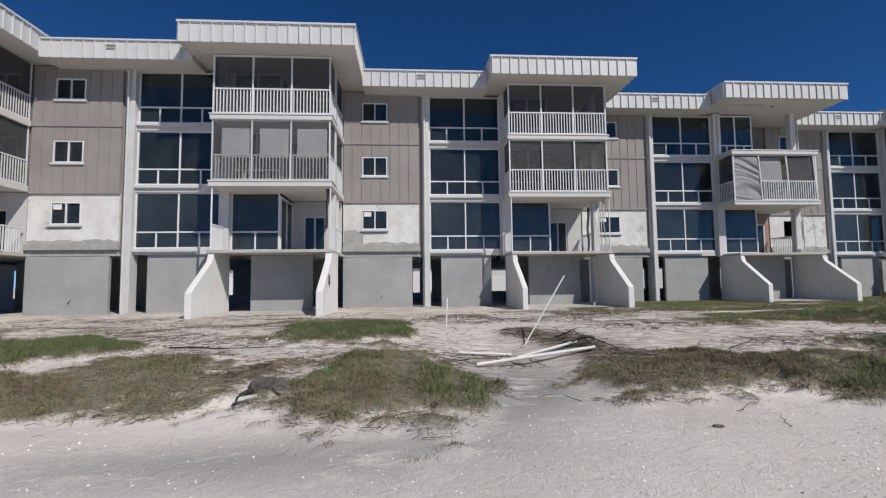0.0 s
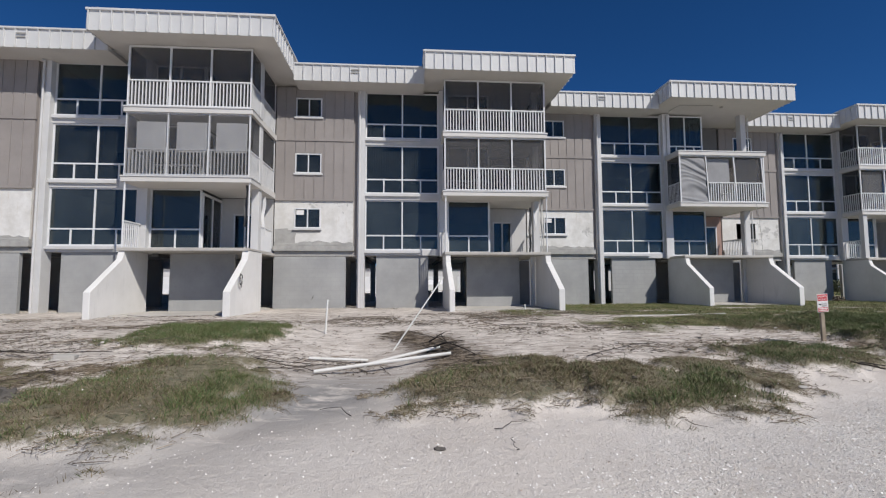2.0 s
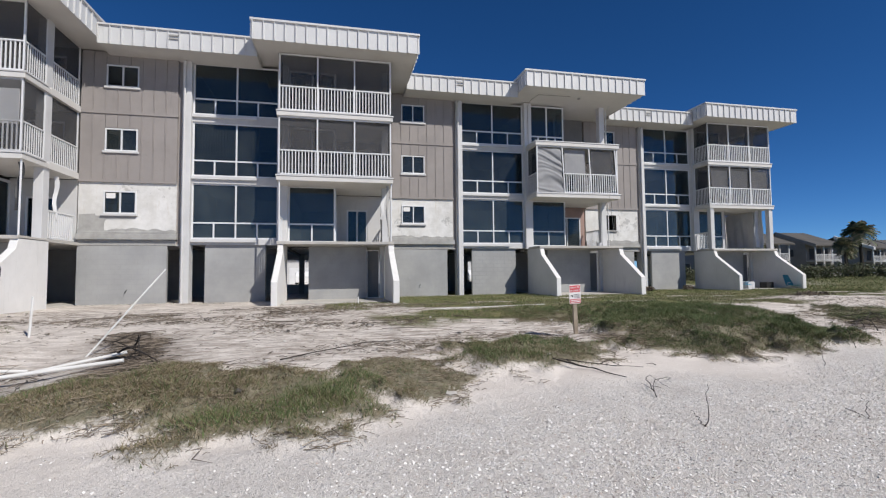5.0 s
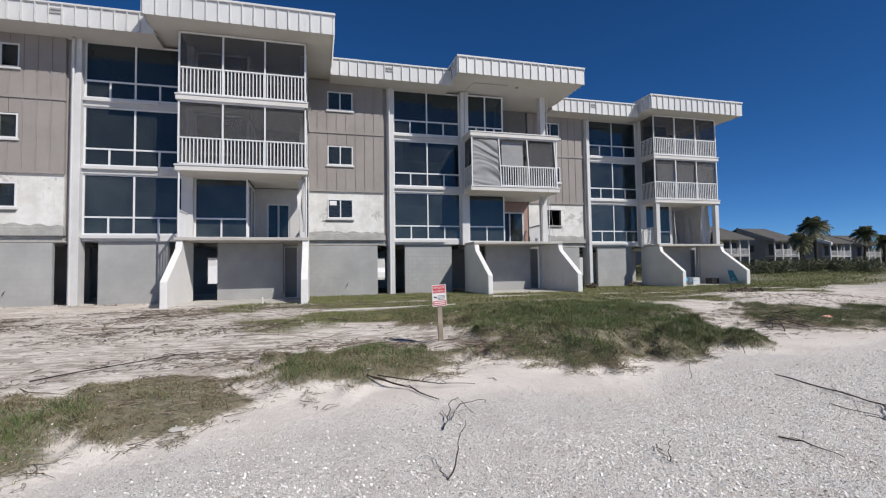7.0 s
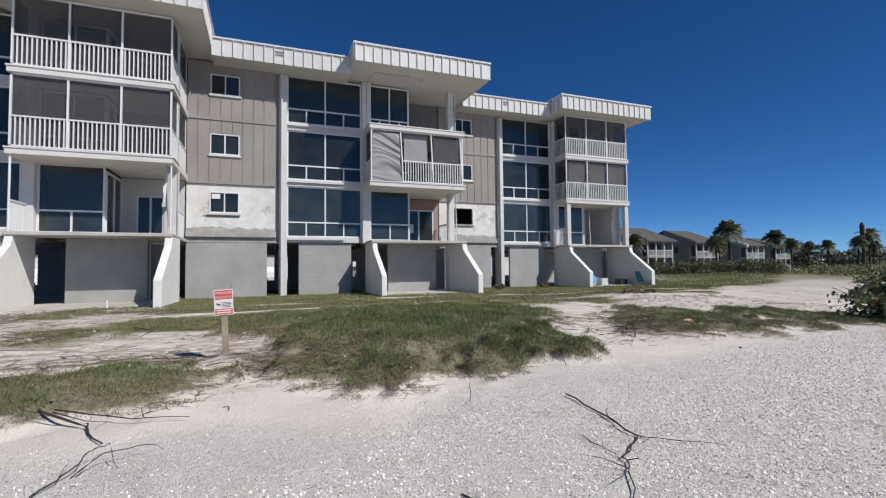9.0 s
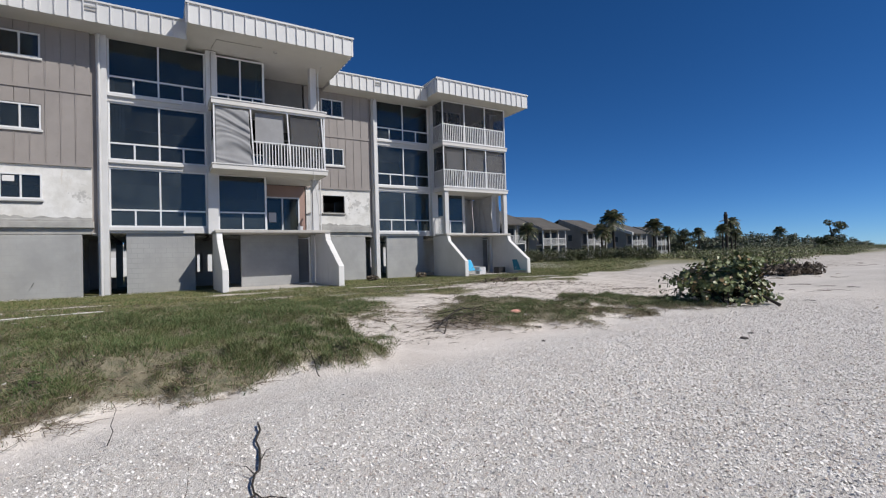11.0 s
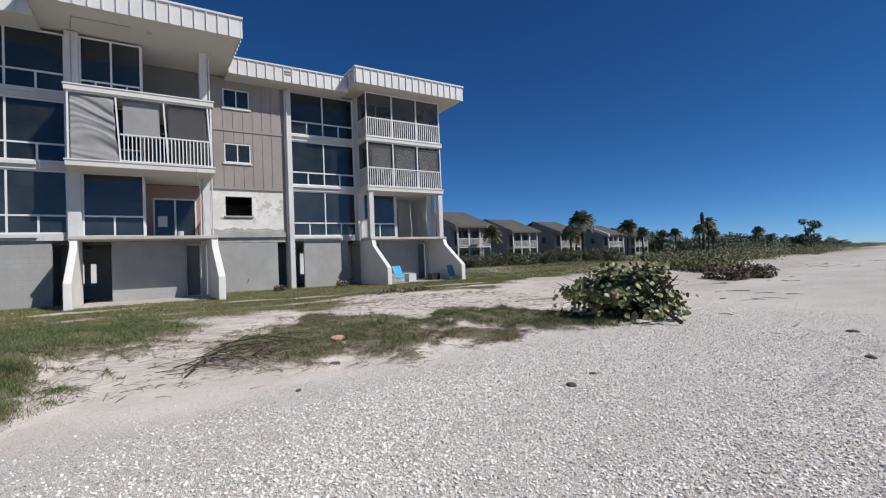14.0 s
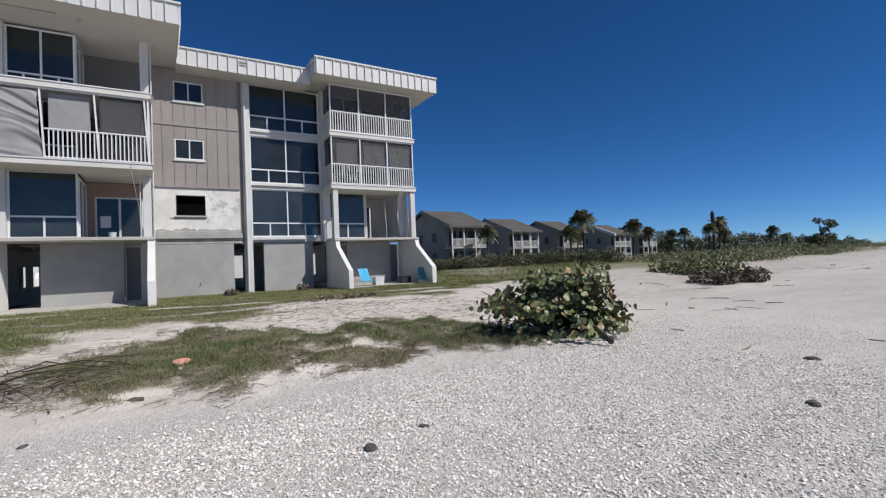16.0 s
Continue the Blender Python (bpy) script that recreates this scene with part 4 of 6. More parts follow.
    at("ground_slab", MB().box(4.05, 8.16, -2.2, 6.5, 0.0, 0.44), M_PAD, "concrete pad under the porch", 0.02)
    at("cross_wall", MB().box(9.0, 11.4, 5.6, 5.8, GZ - 0.1, 2.75), M_BLOCK)
    at("cross_wall", MB().box(0.5, 1.9, 5.6, 5.8, GZ - 0.1, 2.75), M_BLOCK)
    if k < 0:
        at("cross_wall", MB().box(3.9, 5.4, 4.4, 4.6, GZ - 0.1, 2.75), M_BLOCK)
    if k == 1:
        slots = MB().box(2.9, 5.4, 4.4, 4.6, GZ - 0.1, 1.12).box(2.9, 5.4, 4.4, 4.6, 1.98, 2.75)
        for a, b in ((2.9, 3.45), (3.70, 3.92), (4.14, 5.4)):
            slots.box(a, b, 4.4, 4.6, 1.12, 1.98)
        at("cross_wall", slots, M_BLOCK, "grey inner wall with two narrow window slots")
    at("cross_wall", MB().box(5.4, 7.4, 5.6, 5.8, GZ - 0.1, 2.75), M_BLOCK)
    for x in (0.0, 4.0, 8.2):
        at("pier", MB().box(x - 0.15, x + 0.15, 8.5, 8.8, GZ - 0.1, 2.75), M_LEDGE)
    if k >= 0:
        part("door_frame", bar_frame(7.42, 7.97, 0.44, 2.60, 0.42, [], [], 0.035, 0.06), M_FRAME, building, "thin white door frame round a dark doorway").location = o
        # Added sheet whose grey stands in for the shaded interior behind the frame.
        part("door_leaf", MB().box(7.46, 7.93, 0.45, 0.462, 0.48, 2.56), M_DIM_ROOM, building, "dark grey sheet standing in for the doorway's shaded inside").location = o
    if k < 2:
        siding(o, k + 1)
    else:
        at("end_wall", MB().box(8.12, 8.32, 4.8, 9.0, 2.75, 5.4).box(8.12, 8.32, 2.5, 9.0, 5.4, 10.6), M_STUCCO)
    roof(o)
    at("downpipe", MB().tube([(-0.05, -0.06, 0.3), (-0.05, -0.06, 10.3), (-0.02, -0.15, 10.42)], [0.045, 0.045, 0.06], 8), M_WHITE, "white rain downpipe on the column")


def setattr_loc(ob, o):
    ob.location = o
    return ob


for k, cfg in zip((-2, -1, 0, 1, 2), SECTIONS):
    section(k, cfg)
blinds((0, 0, 0), 0.28, 2.9, 5.72, 7.9, 0.5)
blinds((-PX, -PY, 0), 0.28, 1.5, 5.72, 7.9, 0.5)
blinds((-PX, -PY, 0), 2.0, 2.5, 5.72, 7.9, 0.5)
blinds((PX, PY, 0), 0.3, 0.75, 5.72, 7.9, 0.55)
blinds((2 * PX, 2 * PY, 0), 0.3, 1.1, 5.72, 7.2, 0.6)


# ---- things on the beach ----
def zat(x, y):
    return float(height(np.array([x]), np.array([y]))[0])


def warning_sign():
    x, y = 11.58, 9.72
    z = zat(x, y)
    s = tagged(empty("warning_sign", (x, y, z)), "red and white private property sign on a weathered wooden post", "sign")
    s.rotation_euler = (radians(2), radians(-3), radians(4))
    part("post", MB().prism([(-0.045, -0.02), (0.045, -0.02), (0.04, 0.03), (-0.04, 0.03)], -0.25, 1.2 - z, "z"), M_WOOD, s, "grey weathered wooden post", bevel=0.006)
    t, b, w = 1.25 - z, 0.87 - z, 0.13
    board = part("board", MB().box(-w, w, -0.036, -0.028, b, t), M_SIGNW, s, "white metal board")
    part("red_band", MB().box(-w + 0.012, w - 0.012, -0.040, -0.036, t - 0.145, t - 0.012), M_SIGNR, board)
    part("red_band", MB().box(-w + 0.012, w - 0.012, -0.040, -0.036, b + 0.012, b + 0.095), M_SIGNR, board)
    for i, zz in enumerate((b + 0.062, b + 0.028)):
        part("text_bar", MB().box(-w + 0.03, w - 0.03, -0.043, -0.040, zz, zz + 0.018), M_SIGNW, board)
    for i in range(4):
        part("text_bar", MB().box(-0.03, w - 0.03, -0.040, -0.036, b + 0.115 + i * 0.022, b + 0.122 + i * 0.022), M_BLACK, board)
    part("camera_symbol", MB().prism([(-0.10, b + 0.16), (-0.05, b + 0.14), (-0.045, b + 0.165), (-0.095, b + 0.185)], -0.040, -0.036, "y"), M_BLACK, board)
    for word, zz in (("PRIVATE", t - 0.07), ("PROPERTY", t - 0.13)):
        c = bpy.data.curves.new("text", "FONT")
        c.body, c.size, c.align_x, c.extrude = word, 0.056 if len(word) < 8 else 0.046, "CENTER", 0.001
        tmp = new("text", c)
        me = bpy.data.meshes.new_from_object(tmp.evaluated_get(bpy.context.evaluated_depsgraph_get()))
        bpy.data.objects.remove(tmp)
        me.materials.clear()
        me.materials.append(M_SIGNW)
        ob = part("lettering", me, M_SIGNW, board)
        ob.matrix_basis = pose(0, -0.042, zz, 90, 0, 0)


warning_sign()


def pipe(name, a, b, r, label, sag=0.0):
    n = 7
    pts = []
    for i in range(n):
        u = i / (n - 1)
        p = Vector(a).lerp(Vector(b), u)
        pts.append((p.x, p.y, p.z - sag * 4 * u * (1 - u)))
    return tagged(part(name, MB().tube(pts, [r] * n, 10), M_PVC, None, label, smooth=False), category="pipe")


pipe("pvc_pipe", (1.20, 8.75, zat(1.2, 8.75) + 0.05), (3.62, 9.2, zat(3.62, 9.2) + 0.10), 0.030, "white plastic pipe lying on washed-out sand")
pipe("pvc_pipe", (0.95, 9.55, zat(0.95, 9.55) + 0.04), (2.05, 9.75, zat(2.05, 9.75) + 0.05), 0.025, "short white plastic pipe lying on sand")
pipe("pvc_pipe", (2.1, 9.35, zat(2.1, 9.35) + 0.06), (3.45, 9.75, zat(3.45, 9.75) + 0.10), 0.028, "white plastic pipe half buried in roots")
pipe("leaning_pole", (2.40, 10.45, zat(2.40, 10.45) - 0.15), (3.62, 10.94, 1.64), 0.016, "thin white plastic pole leaning out of the washout")
pipe("stake", (0.86, 11.9, zat(0.86, 11.9) - 0.1), (0.90, 11.93, 1.12), 0.022, "thin upright white plastic stake in the sand")
pipe("yard_pipe", (9.6, 14.9, zat(9.6, 14.9) + 0.03), (13.6, 15.6, zat(13.6, 15.6) + 0.03), 0.012, "thin pale pipe lying across the lawn")
pipe("yard_pipe", (7.6, 19.2, zat(7.6, 19.2) - 0.05), (7.6, 19.2, zat(7.6, 19.2) + 0.25), 0.03, "short white pipe standing in the sand")


def twig(name, pts, r, label, lift=0.02, forks=0, seed=1):
    """Dead branch through plan points (x, y[, height over the sand])."""
    rng = random.Random(seed)
    r, forks = r * 0.48, forks // 2
    path = []
    for i, p in enumerate(pts):
        h = p[2] if len(p) > 2 else lift
        path.append(Vector((p[0], p[1], zat(p[0], p[1]) + h)))
    fine = []
    for a, b in zip(path, path[1:]):
        for j in range(4):
            q = a.lerp(b, j / 4)
            fine.append(q + Vector((rng.uniform(-1, 1), rng.uniform(-1, 1), rng.uniform(0, 0.6))) * 0.024)
    fine.append(path[-1])
    n = len(fine)
    mb = MB().tube(fine, [r * (1 - 0.7 * i / n) for i in range(n)], 6)
    for k in range(forks):
        i = rng.randrange(2, max(3, n - 2))
        d = Vector((rng.uniform(-1, 1), rng.uniform(-1, 1), rng.uniform(-0.05, 0.3))).normalized()
        ln = rng.uniform(0.12, 0.45)
        q = [fine[i], fine[i] + d * ln * 0.5 + Vector((0, 0, 0.01)), fine[i] + d * ln + Vector((rng.uniform(-.06, .06), rng.uniform(-.06, .06), -0.01))]
        mb.tube(q, [r * 0.5, r * 0.35, r * 0.15], 5)
    return tagged(part(name, mb, M_TWIG, None, label), category="twig")


TW = "dark dead branch lying on the shell sand"
twig("branch", [(10.04, 7.60), (10.46, 7.33), (10.79, 6.83)], 0.034, TW, 0.03, 5, 2)
twig("branch", [(10.2, 7.6), (10.9, 7.28), (11.4, 7.33)], 0.018, TW, 0.05, 6, 3)
twig("branch", [(10.62, 5.98), (10.75, 6.25, .06), (10.79, 6.45, .12), (10.9, 6.52, .13), (11.04, 6.27, .02)], 0.014, "thin arched dead twig on the sand", 0.01, 2, 4)
twig("branch", [(15.47, 6.65), (15.34, 5.78), (15.21, 5.26), (14.74, 4.87), (14.62, 4.67), (14.29, 4.24), (14.22, 4.0)], 0.020, "long dark root trailing over shell sand", 0.02, 12, 5)
twig("branch", [(15.21, 5.26), (15.39, 5.07), (15.75, 4.8)], 0.012, TW, 0.01, 3, 6)
twig("branch", [(14.81, 5.49), (14.77, 5.1), (14.7, 4.85)], 0.010, TW, 0.01, 3, 7)
twig("branch", [(13.36, 4.84), (13.44, 4.6), (13.40, 4.36)], 0.015, TW, 0.01, 3, 8)
twig("branch", [(10.36, 4.93), (10.46, 5.0, .18), (10.56, 5.1, .36)], 0.012, "forked dead twig standing in the sand", 0.0, 0, 9)
twig("branch", [(10.36, 4.93), (10.30, 4.97, .07), (10.27, 5.0, .14)], 0.010, "short dead twig standing in the sand", 0.0, 0, 10)
twig("branch", [(12.22, 5.02), (12.12, 4.85, .03), (12.09, 4.67)], 0.010, TW, 0.01, 1, 11)
twig("branch", [(12.09, 4.70), (12.10, 4.72, .14), (12.08, 4.75, .25)], 0.009, "short dead twig standing in the sand", 0.0, 0, 12)
twig("branch", [(3.77, 4.56), (3.75, 4.60, .05), (3.72, 4.62, .1)], 0.010, "short dead twig standing in the sand", 0.0, 1, 13)
twig("branch", [(3.70, 5.20), (3.9, 5.35, .03), (4.06, 5.39)], 0.010, TW, 0.01, 1, 14)
twig("branch", [(7.24, 3.86), (7.16, 3.7), (7.08, 3.5)], 0.016, TW, 0.01, 3, 15)
twig("branch", [(10.76, 6.22), (10.9, 6.4, .1), (11.2, 6.5, .1), (11.3, 6.6)], 0.012, "thin looped dead twig on the sand", 0.01, 2, 16)
twig("branch", [(2.15, 5.95), (2.0, 6.25, .06), (1.7, 6.42)], 0.012, "pale bent stick arched over the sand", 0.01, 0, 17)
twig("branch", [(-0.6, 9.6), (0.3, 8.95), (1.2, 8.9), (2.2, 9.4), (3.4, 9.75)], 0.022, "long dark root across the washout", 0.03, 14, 18)
twig("branch", [(0.2, 8.8), (1.0, 9.3), (1.8, 9.3)], 0.016, "long dark root across the washout", 0.03, 8, 19)
twig("branch", [(14.3, 6.9), (14.38, 6.98, .2), (14.34, 7.1, .33)], 0.009, "short dead twig standing in the sand", 0.0, 1, 20)
for i, (a, b) in enumerate((((19.3, 9.9), (20.6, 10.9)), ((19.2, 10.1), (20.9, 10.6)), ((19.9, 10.9), (21.3, 10.4)), ((19.5, 10.5), (20.2, 9.7)), ((20.3, 10.2), (21.4, 11.2)))):
    twig("branch", [a, ((a[0] + b[0]) / 2, (a[1] + b[1]) / 2 + 0.1, 0.14), b], 0.022, "tangled grey driftwood branch beside the grass", 0.05, 7, 30 + i)
twig("branch", [(16.45, 8.0), (16.4, 8.05, .2), (16.28, 8.1, .45)], 0.014, "thin dead stick standing at the grass edge", 0.0, 0, 44)
twig("branch", [(19.3, 9.6), (19.6, 10.0, .2), (20.2, 10.4, .3), (20.9, 10.5)], 0.03, "dark forked driftwood branch at the bank", 0.02, 8, 45)
twig("branch", [(0.5, 7.9), (0.8, 8.7, .06), (1.3, 9.4)], 0.022, "dark root washed out of the bank", 0.02, 6, 46)
twig("branch", [(6.0, 8.6), (7.4, 9.6, .05), (8.4, 9.9)], 0.02, "dark root lying among dry weeds", 0.02, 8, 40)
twig("branch", [(-4.6, 9.4), (-3.6, 9.0, .1), (-2.4, 9.2)], 0.03, "dark driftwood limb on the sand", 0.04, 9, 41)
twig("branch", [(3.1, 9.9), (3.6, 9.5, .22), (4.1, 9.2)], 0.045, "thick dark root stump at the washout edge", 0.05, 16, 42)
twig("branch", [(3.3, 10.5), (3.5, 10.1, .25), (3.7, 9.6)], 0.035, "thick dark root stump at the washout edge", 0.05, 14, 43)


def stone(name, x, y, r, material, label, seed):
    bm = bmesh.new()
    bmesh.ops.create_icosphere(bm, subdivisions=3, radius=1)
    for v in bm.verts:
        k = 1 + 0.35 * noise.noise(v.co * 1.6 + Vector((seed * 3.1, 0, 0))) + 0.1 * noise.noise(v.co * 5)
        v.co = Vector((v.co.x * r * 1.5 * k, v.co.y * r * k, v.co.z * r * 0.5 * k))
    me = bpy.data.meshes.new(name)
    bm.to_mesh(me)
    bm.free()
    me.materials.append(material)
    ob = tagged(new(name, me), label, "stone")
    ob.location = (x, y, zat(x, y) + r * 0.2)
    ob.rotation_euler = (0, 0, seed * 1.3)


DK = "flat dark stone lying on white shells"
for i, (x, y, r) in enumerate(((22.99, 6.13, .085), (23.59, 6.32, .06), (26.95, 4.54, .09), (29.02, 5.34, .10), (21.23, 9.16, .10), (5.81, 6.5, .06), (3.08, 4.66, .06), (20.41, 8.14, .05))):
    stone("stone", x, y, r * 0.62, M_STONE, DK, i + 1)
stone("coral_rock", 21.76, 10.5, 0.10, M_CORAL, "rough salmon-pink rock among the grass", 17)
for i, (x, y) in enumerate(((-2.9, 8.6), (-1.0, 10.4), (8.2, 6.5), (12.9, 12.2), (10.8, 12.0))):
    stone("pale_rubble", x, y, 0.05, M_PAD, "pale lump of broken concrete on sand", i + 20)


# ---- strewn stuff ----
def scatter_blades(name, xy, h0, h1, w, lean, material, label, category, simple=False):
    n = len(xy)
    x, y = xy[:, 0], xy[:, 1]
    z = height(x, y) - 0.01
    h = RNG.uniform(h0, h1, n) * (0.35 + 1.0 * field(x, y, 0.42) + 0.45 * field(x, y, 0.16))
    a, d = RNG.uniform(0, 2 * np.pi, n), RNG.uniform(0, 2 * np.pi, n)
    ln = RNG.uniform(0.1, lean, n) * h
    bx, by = np.cos(a) * w / 2, np.sin(a) * w / 2
    base = np.stack([x, y, z], 1)
    side = np.stack([bx, by, 0 * bx], 1)
    tip = base + np.stack([np.cos(d) * ln, np.sin(d) * ln, h], 1)
    mid = base + np.stack([np.cos(d) * ln * 0.3, np.sin(d) * ln * 0.3, h * 0.6], 1)
    if simple:
        v, c = np.stack([base - side, base + side, tip], 1).reshape(-1, 3), 3
    else:
        v, c = np.stack([base - side, base + side, mid + side * 0.8, tip, mid - side * 0.8], 1).reshape(-1, 3), 5
    me = raw_mesh(name, v, np.arange(n * c).reshape(-1, c), material)
    return tagged(new(name, me), label, category, kind="stuff")


def sample(x0, x1, y0, y1, density, mask):
    n = int((x1 - x0) * (y1 - y0) * density)
    x, y = RNG.uniform(x0, x1, n), RNG.uniform(y0, y1, n)
    keep = RNG.random(n) < mask(x, y)
    return np.stack([x[keep], y[keep]], 1)


def clear_of_house(x, y):
    """1 outside the building's outline."""
    inside = np.zeros_like(x, bool)
    for k in range(-2, 3):
        ox, oy = 0.70 + PX * k, 21.88 + PY * k
        inside |= (x > ox - 0.2) & (x < ox + 3.8) & (y > oy)
        inside |= (x > ox + 3.7) & (x < ox + 8.5) & (y > oy - 2.3)
        inside |= (x > ox + 8.3) & (x < ox + 12.2) & (y > oy + 2.1)
    return ~inside


green, dry = [], []
for k, mnd in enumerate(MOUNDS):
    cx, cy, rx, ry = mnd[:4]
    r = max(rx, ry) * 1.35
    dens = (7400 if cy < 10.5 else 5000) * (1 - 0.4 * mnd[6])
    pts = sample(cx - r, cx + r, cy - r, cy + r, dens, lambda x, y: np.clip(mound(x, y, k) * 1.3 - 0.15, 0, 1) * (0.2 + 0.8 * step(0.26, 0.6, 0.6 * field(x, y, 0.45) + 0.4 * field(x, y, 0.17))))
    dryness = mnd[6] * 0.8 + 0.5 * step(0.45, 0.7, field(pts[:, 0], pts[:, 1], 0.9)) * (0.35 + mnd[6]) + 0.08 + 0.5 * (1 - mound(pts[:, 0], pts[:, 1], k)) + 0.25 * step(cy + 0.1 * ry, cy - ry, pts[:, 1])
    m = RNG.random(len(pts)) < np.clip(dryness, 0.04, 0.96)
    green.append(pts[~m])
    dry.append(pts[m])
scatter_blades("grass", np.concatenate(green), 0.03, 0.105, 0.009, 1.4, M_GRASS, "green tufted beach grass on low hummocks", "grass", True)
scatter_blades("dry_grass", np.concatenate(dry), 0.015, 0.06, 0.008, 2.3, M_DRY, "dry brown creeping weeds and straw on sand", "dry grass", True)
turf = sample(4, 36, 11, 27, 600, lambda x, y: lawn(x, y) * clear_of_house(x, y) * (0.3 + 0.7 * field(x, y, 0.7)))
scatter_blades("lawn_grass", turf, 0.02, 0.08, 0.014, 1.6, M_TURF, "patchy yellow-green lawn along the building", "grass", True)
turf = sample(30, 60, 18, 44, 60, lambda x, y: lawn(x, y) * clear_of_house(x, y))
scatter_blades("lawn_grass", turf, 0.05, 0.14, 0.03, 1.5, M_TURF, "patchy yellow-green lawn beyond the building", "grass", True)


def scatter_twigs(name, xy, l0, l1, r0, r1, material, label):
    n = len(xy)
    z = height(xy[:, 0], xy[:, 1]) + 0.006
    a = RNG.normal(0.15, 1.1, n)
    ln, r = RNG.uniform(l0, l1, n), RNG.uniform(r0, r1, n)
    d = np.stack([np.cos(a), np.sin(a), RNG.normal(0, 0.06, n)], 1)
    s = np.stack([-np.sin(a), np.cos(a), 0 * a], 1)
    c = np.stack([xy[:, 0], xy[:, 1], z], 1)
    bend = s * RNG.normal(0, 0.18, n)[:, None] * ln[:, None] + np.array([0, 0, 0.012])
    up = np.array([0, 0, 1.0])
    rows = []
    for p, q in ((c - d * ln[:, None] / 2, 1.0), (c + bend, 0.9), (c + d * ln[:, None] / 2, 0.4)):
        rr = r[:, None] * q
        rows += [p + s * rr, p - s * rr, p + up * rr * 1.6]
    v = np.stack(rows, 1).reshape(-1, 3)
    k = np.arange(n)[:, None] * 9
    f = []
    for b in (0, 3):
        for i in range(3):
            j = (i + 1) % 3
            f.append(np.concatenate([k + b + i, k + b + j, k + b + 3 + j, k + b + 3 + i], 1))
    return tagged(new(name, raw_mesh(name, v, np.concatenate(f, 0), material)), label, "debris", kind="stuff")


def litter_mask(x, y):
    s = y - 0.17 * (x - 10)
    return step(7.2, 9.6, y) * step(5.5, 8.5, s) * (1 - step(18, 21, s)) * (0.08 + 0.92 * step(0.42, 0.75, field(x * 0.6, y * 1.3, 1.3))) * np.where(x > 11, 0.35, 1.0) * clear_of_house(x, y)


scatter_twigs("twig_litter", sample(-14, 30, 5, 22, 150, litter_mask), 0.03, 0.26, 0.0018, 0.006, M_LITTER, "small dark roots and twigs strewn over pale sand")
scatter_twigs("root_litter", sample(-14, 12, 8, 19, 1.6, litter_mask), 0.5, 1.4, 0.005, 0.014, M_LITTER, "long dark roots strewn over pale sand")


def edge(x, y):
    """Where runners fringe the hummocks, thickest on the dry ones."""
    out = np.zeros_like(x)
    for k, mnd in enumerate(MOUNDS):
        v = mound(x, y, k)
        out = np.maximum(out, np.clip(1 - np.abs(v - 0.3) * 2.6, 0, 1) * step(0.01, 0.2, v) * (0.4 + 0.35 * mnd[6]) + 0.3 * mnd[6] * (v > 0.4))
    return out * step(0.25, 0.6, field(x, y, 0.6))



scatter_twigs("runner_litter", sample(-10, 28, 4.5, 13, 420, edge), 0.05, 0.30, 0.0018, 0.0045, M_STRAW, "dry runners and stems fringing the grass hummocks")


def shell_mask(x, y):
    s = y - 0.17 * (x - 10)
    dense = step(2.5, 10.0, x + (field(x, y, 2.5) - 0.5) * 4) * (1 - step(4.6, 6.4, s + (field(x, y, 1.4) - 0.5) * 1.5))
    dense *= 0.6 + 0.4 * step(0.3, 0.6, field(x, y, 1.6))
    dense *= 1 - 0.85 * step(-1.0, -3.2, s)
    dense *= 1 - step(26, 34, x)
    return np.maximum(dense, 0.045 * (s < 7.0) + 0.006 * (s < 15))


def scatter_shells(name, xy, r0, r1, label, cupped=False, material=None, category="shells"):
    n = len(xy)
    z = height(xy[:, 0], xy[:, 1])
    r = r0 + (r1 - r0) * RNG.random(n) ** 2.2
    a = RNG.uniform(0, 2 * np.pi, n)
    nrm = np.stack([RNG.normal(0, 0.5, n), RNG.normal(0, 0.5, n), np.ones(n)], 1)
    nrm /= np.linalg.norm(nrm, axis=1)[:, None]
    u = np.stack([np.cos(a), np.sin(a), 0 * a], 1)
    u -= nrm * (u * nrm).sum(1)[:, None]
    w = np.cross(nrm, u)
    c = np.stack([xy[:, 0], xy[:, 1], z + r * 0.35], 1)
    el = RNG.uniform(0.45, 0.9, n)
    ring = [c + u * r[:, None], c + w * (r * el)[:, None], c - u * r[:, None] * 0.8, c - w * (r * el)[:, None]]
    if cupped:
        v = np.stack(ring + [c + nrm * (r * RNG.uniform(0.15, 0.5, n))[:, None]], 1).reshape(-1, 3)
        k = np.arange(n)[:, None] * 5
        f = np.concatenate([np.concatenate([k + i, k + (i + 1) % 4, k + 4], 1) for i in range(4)], 0)
    else:
        v, f = np.stack(ring, 1).reshape(-1, 3), np.arange(4 * n).reshape(-1, 4)
    return tagged(new(name, raw_mesh(name, v, f, material or M_SHELL)), label, category, kind="stuff")


scatter_shells("shells", sample(-4, 34, 0.8, 9.5, 2500, shell_mask), 0.005, 0.0165, "broken white seashells covering the sand")
scatter_shells("shells", sample(15, 29, 2.5, 8, 2100, lambda x, y: shell_mask(x, y) * step(15, 20.5, x)), 0.008, 0.021, "larger broken white seashells covering the sand", True)


def rubble_mask(x, y):
    """Crumbled render along the foot of the walls, thinning out over the yard."""
    foot = clear_of_house(x, y) & ~clear_of_house(x, y + 0.7)
    return np.where(foot, 1.0, 0.22 * litter_mask(x, y)) * np.where(x > 13, 0.5, 1.0)


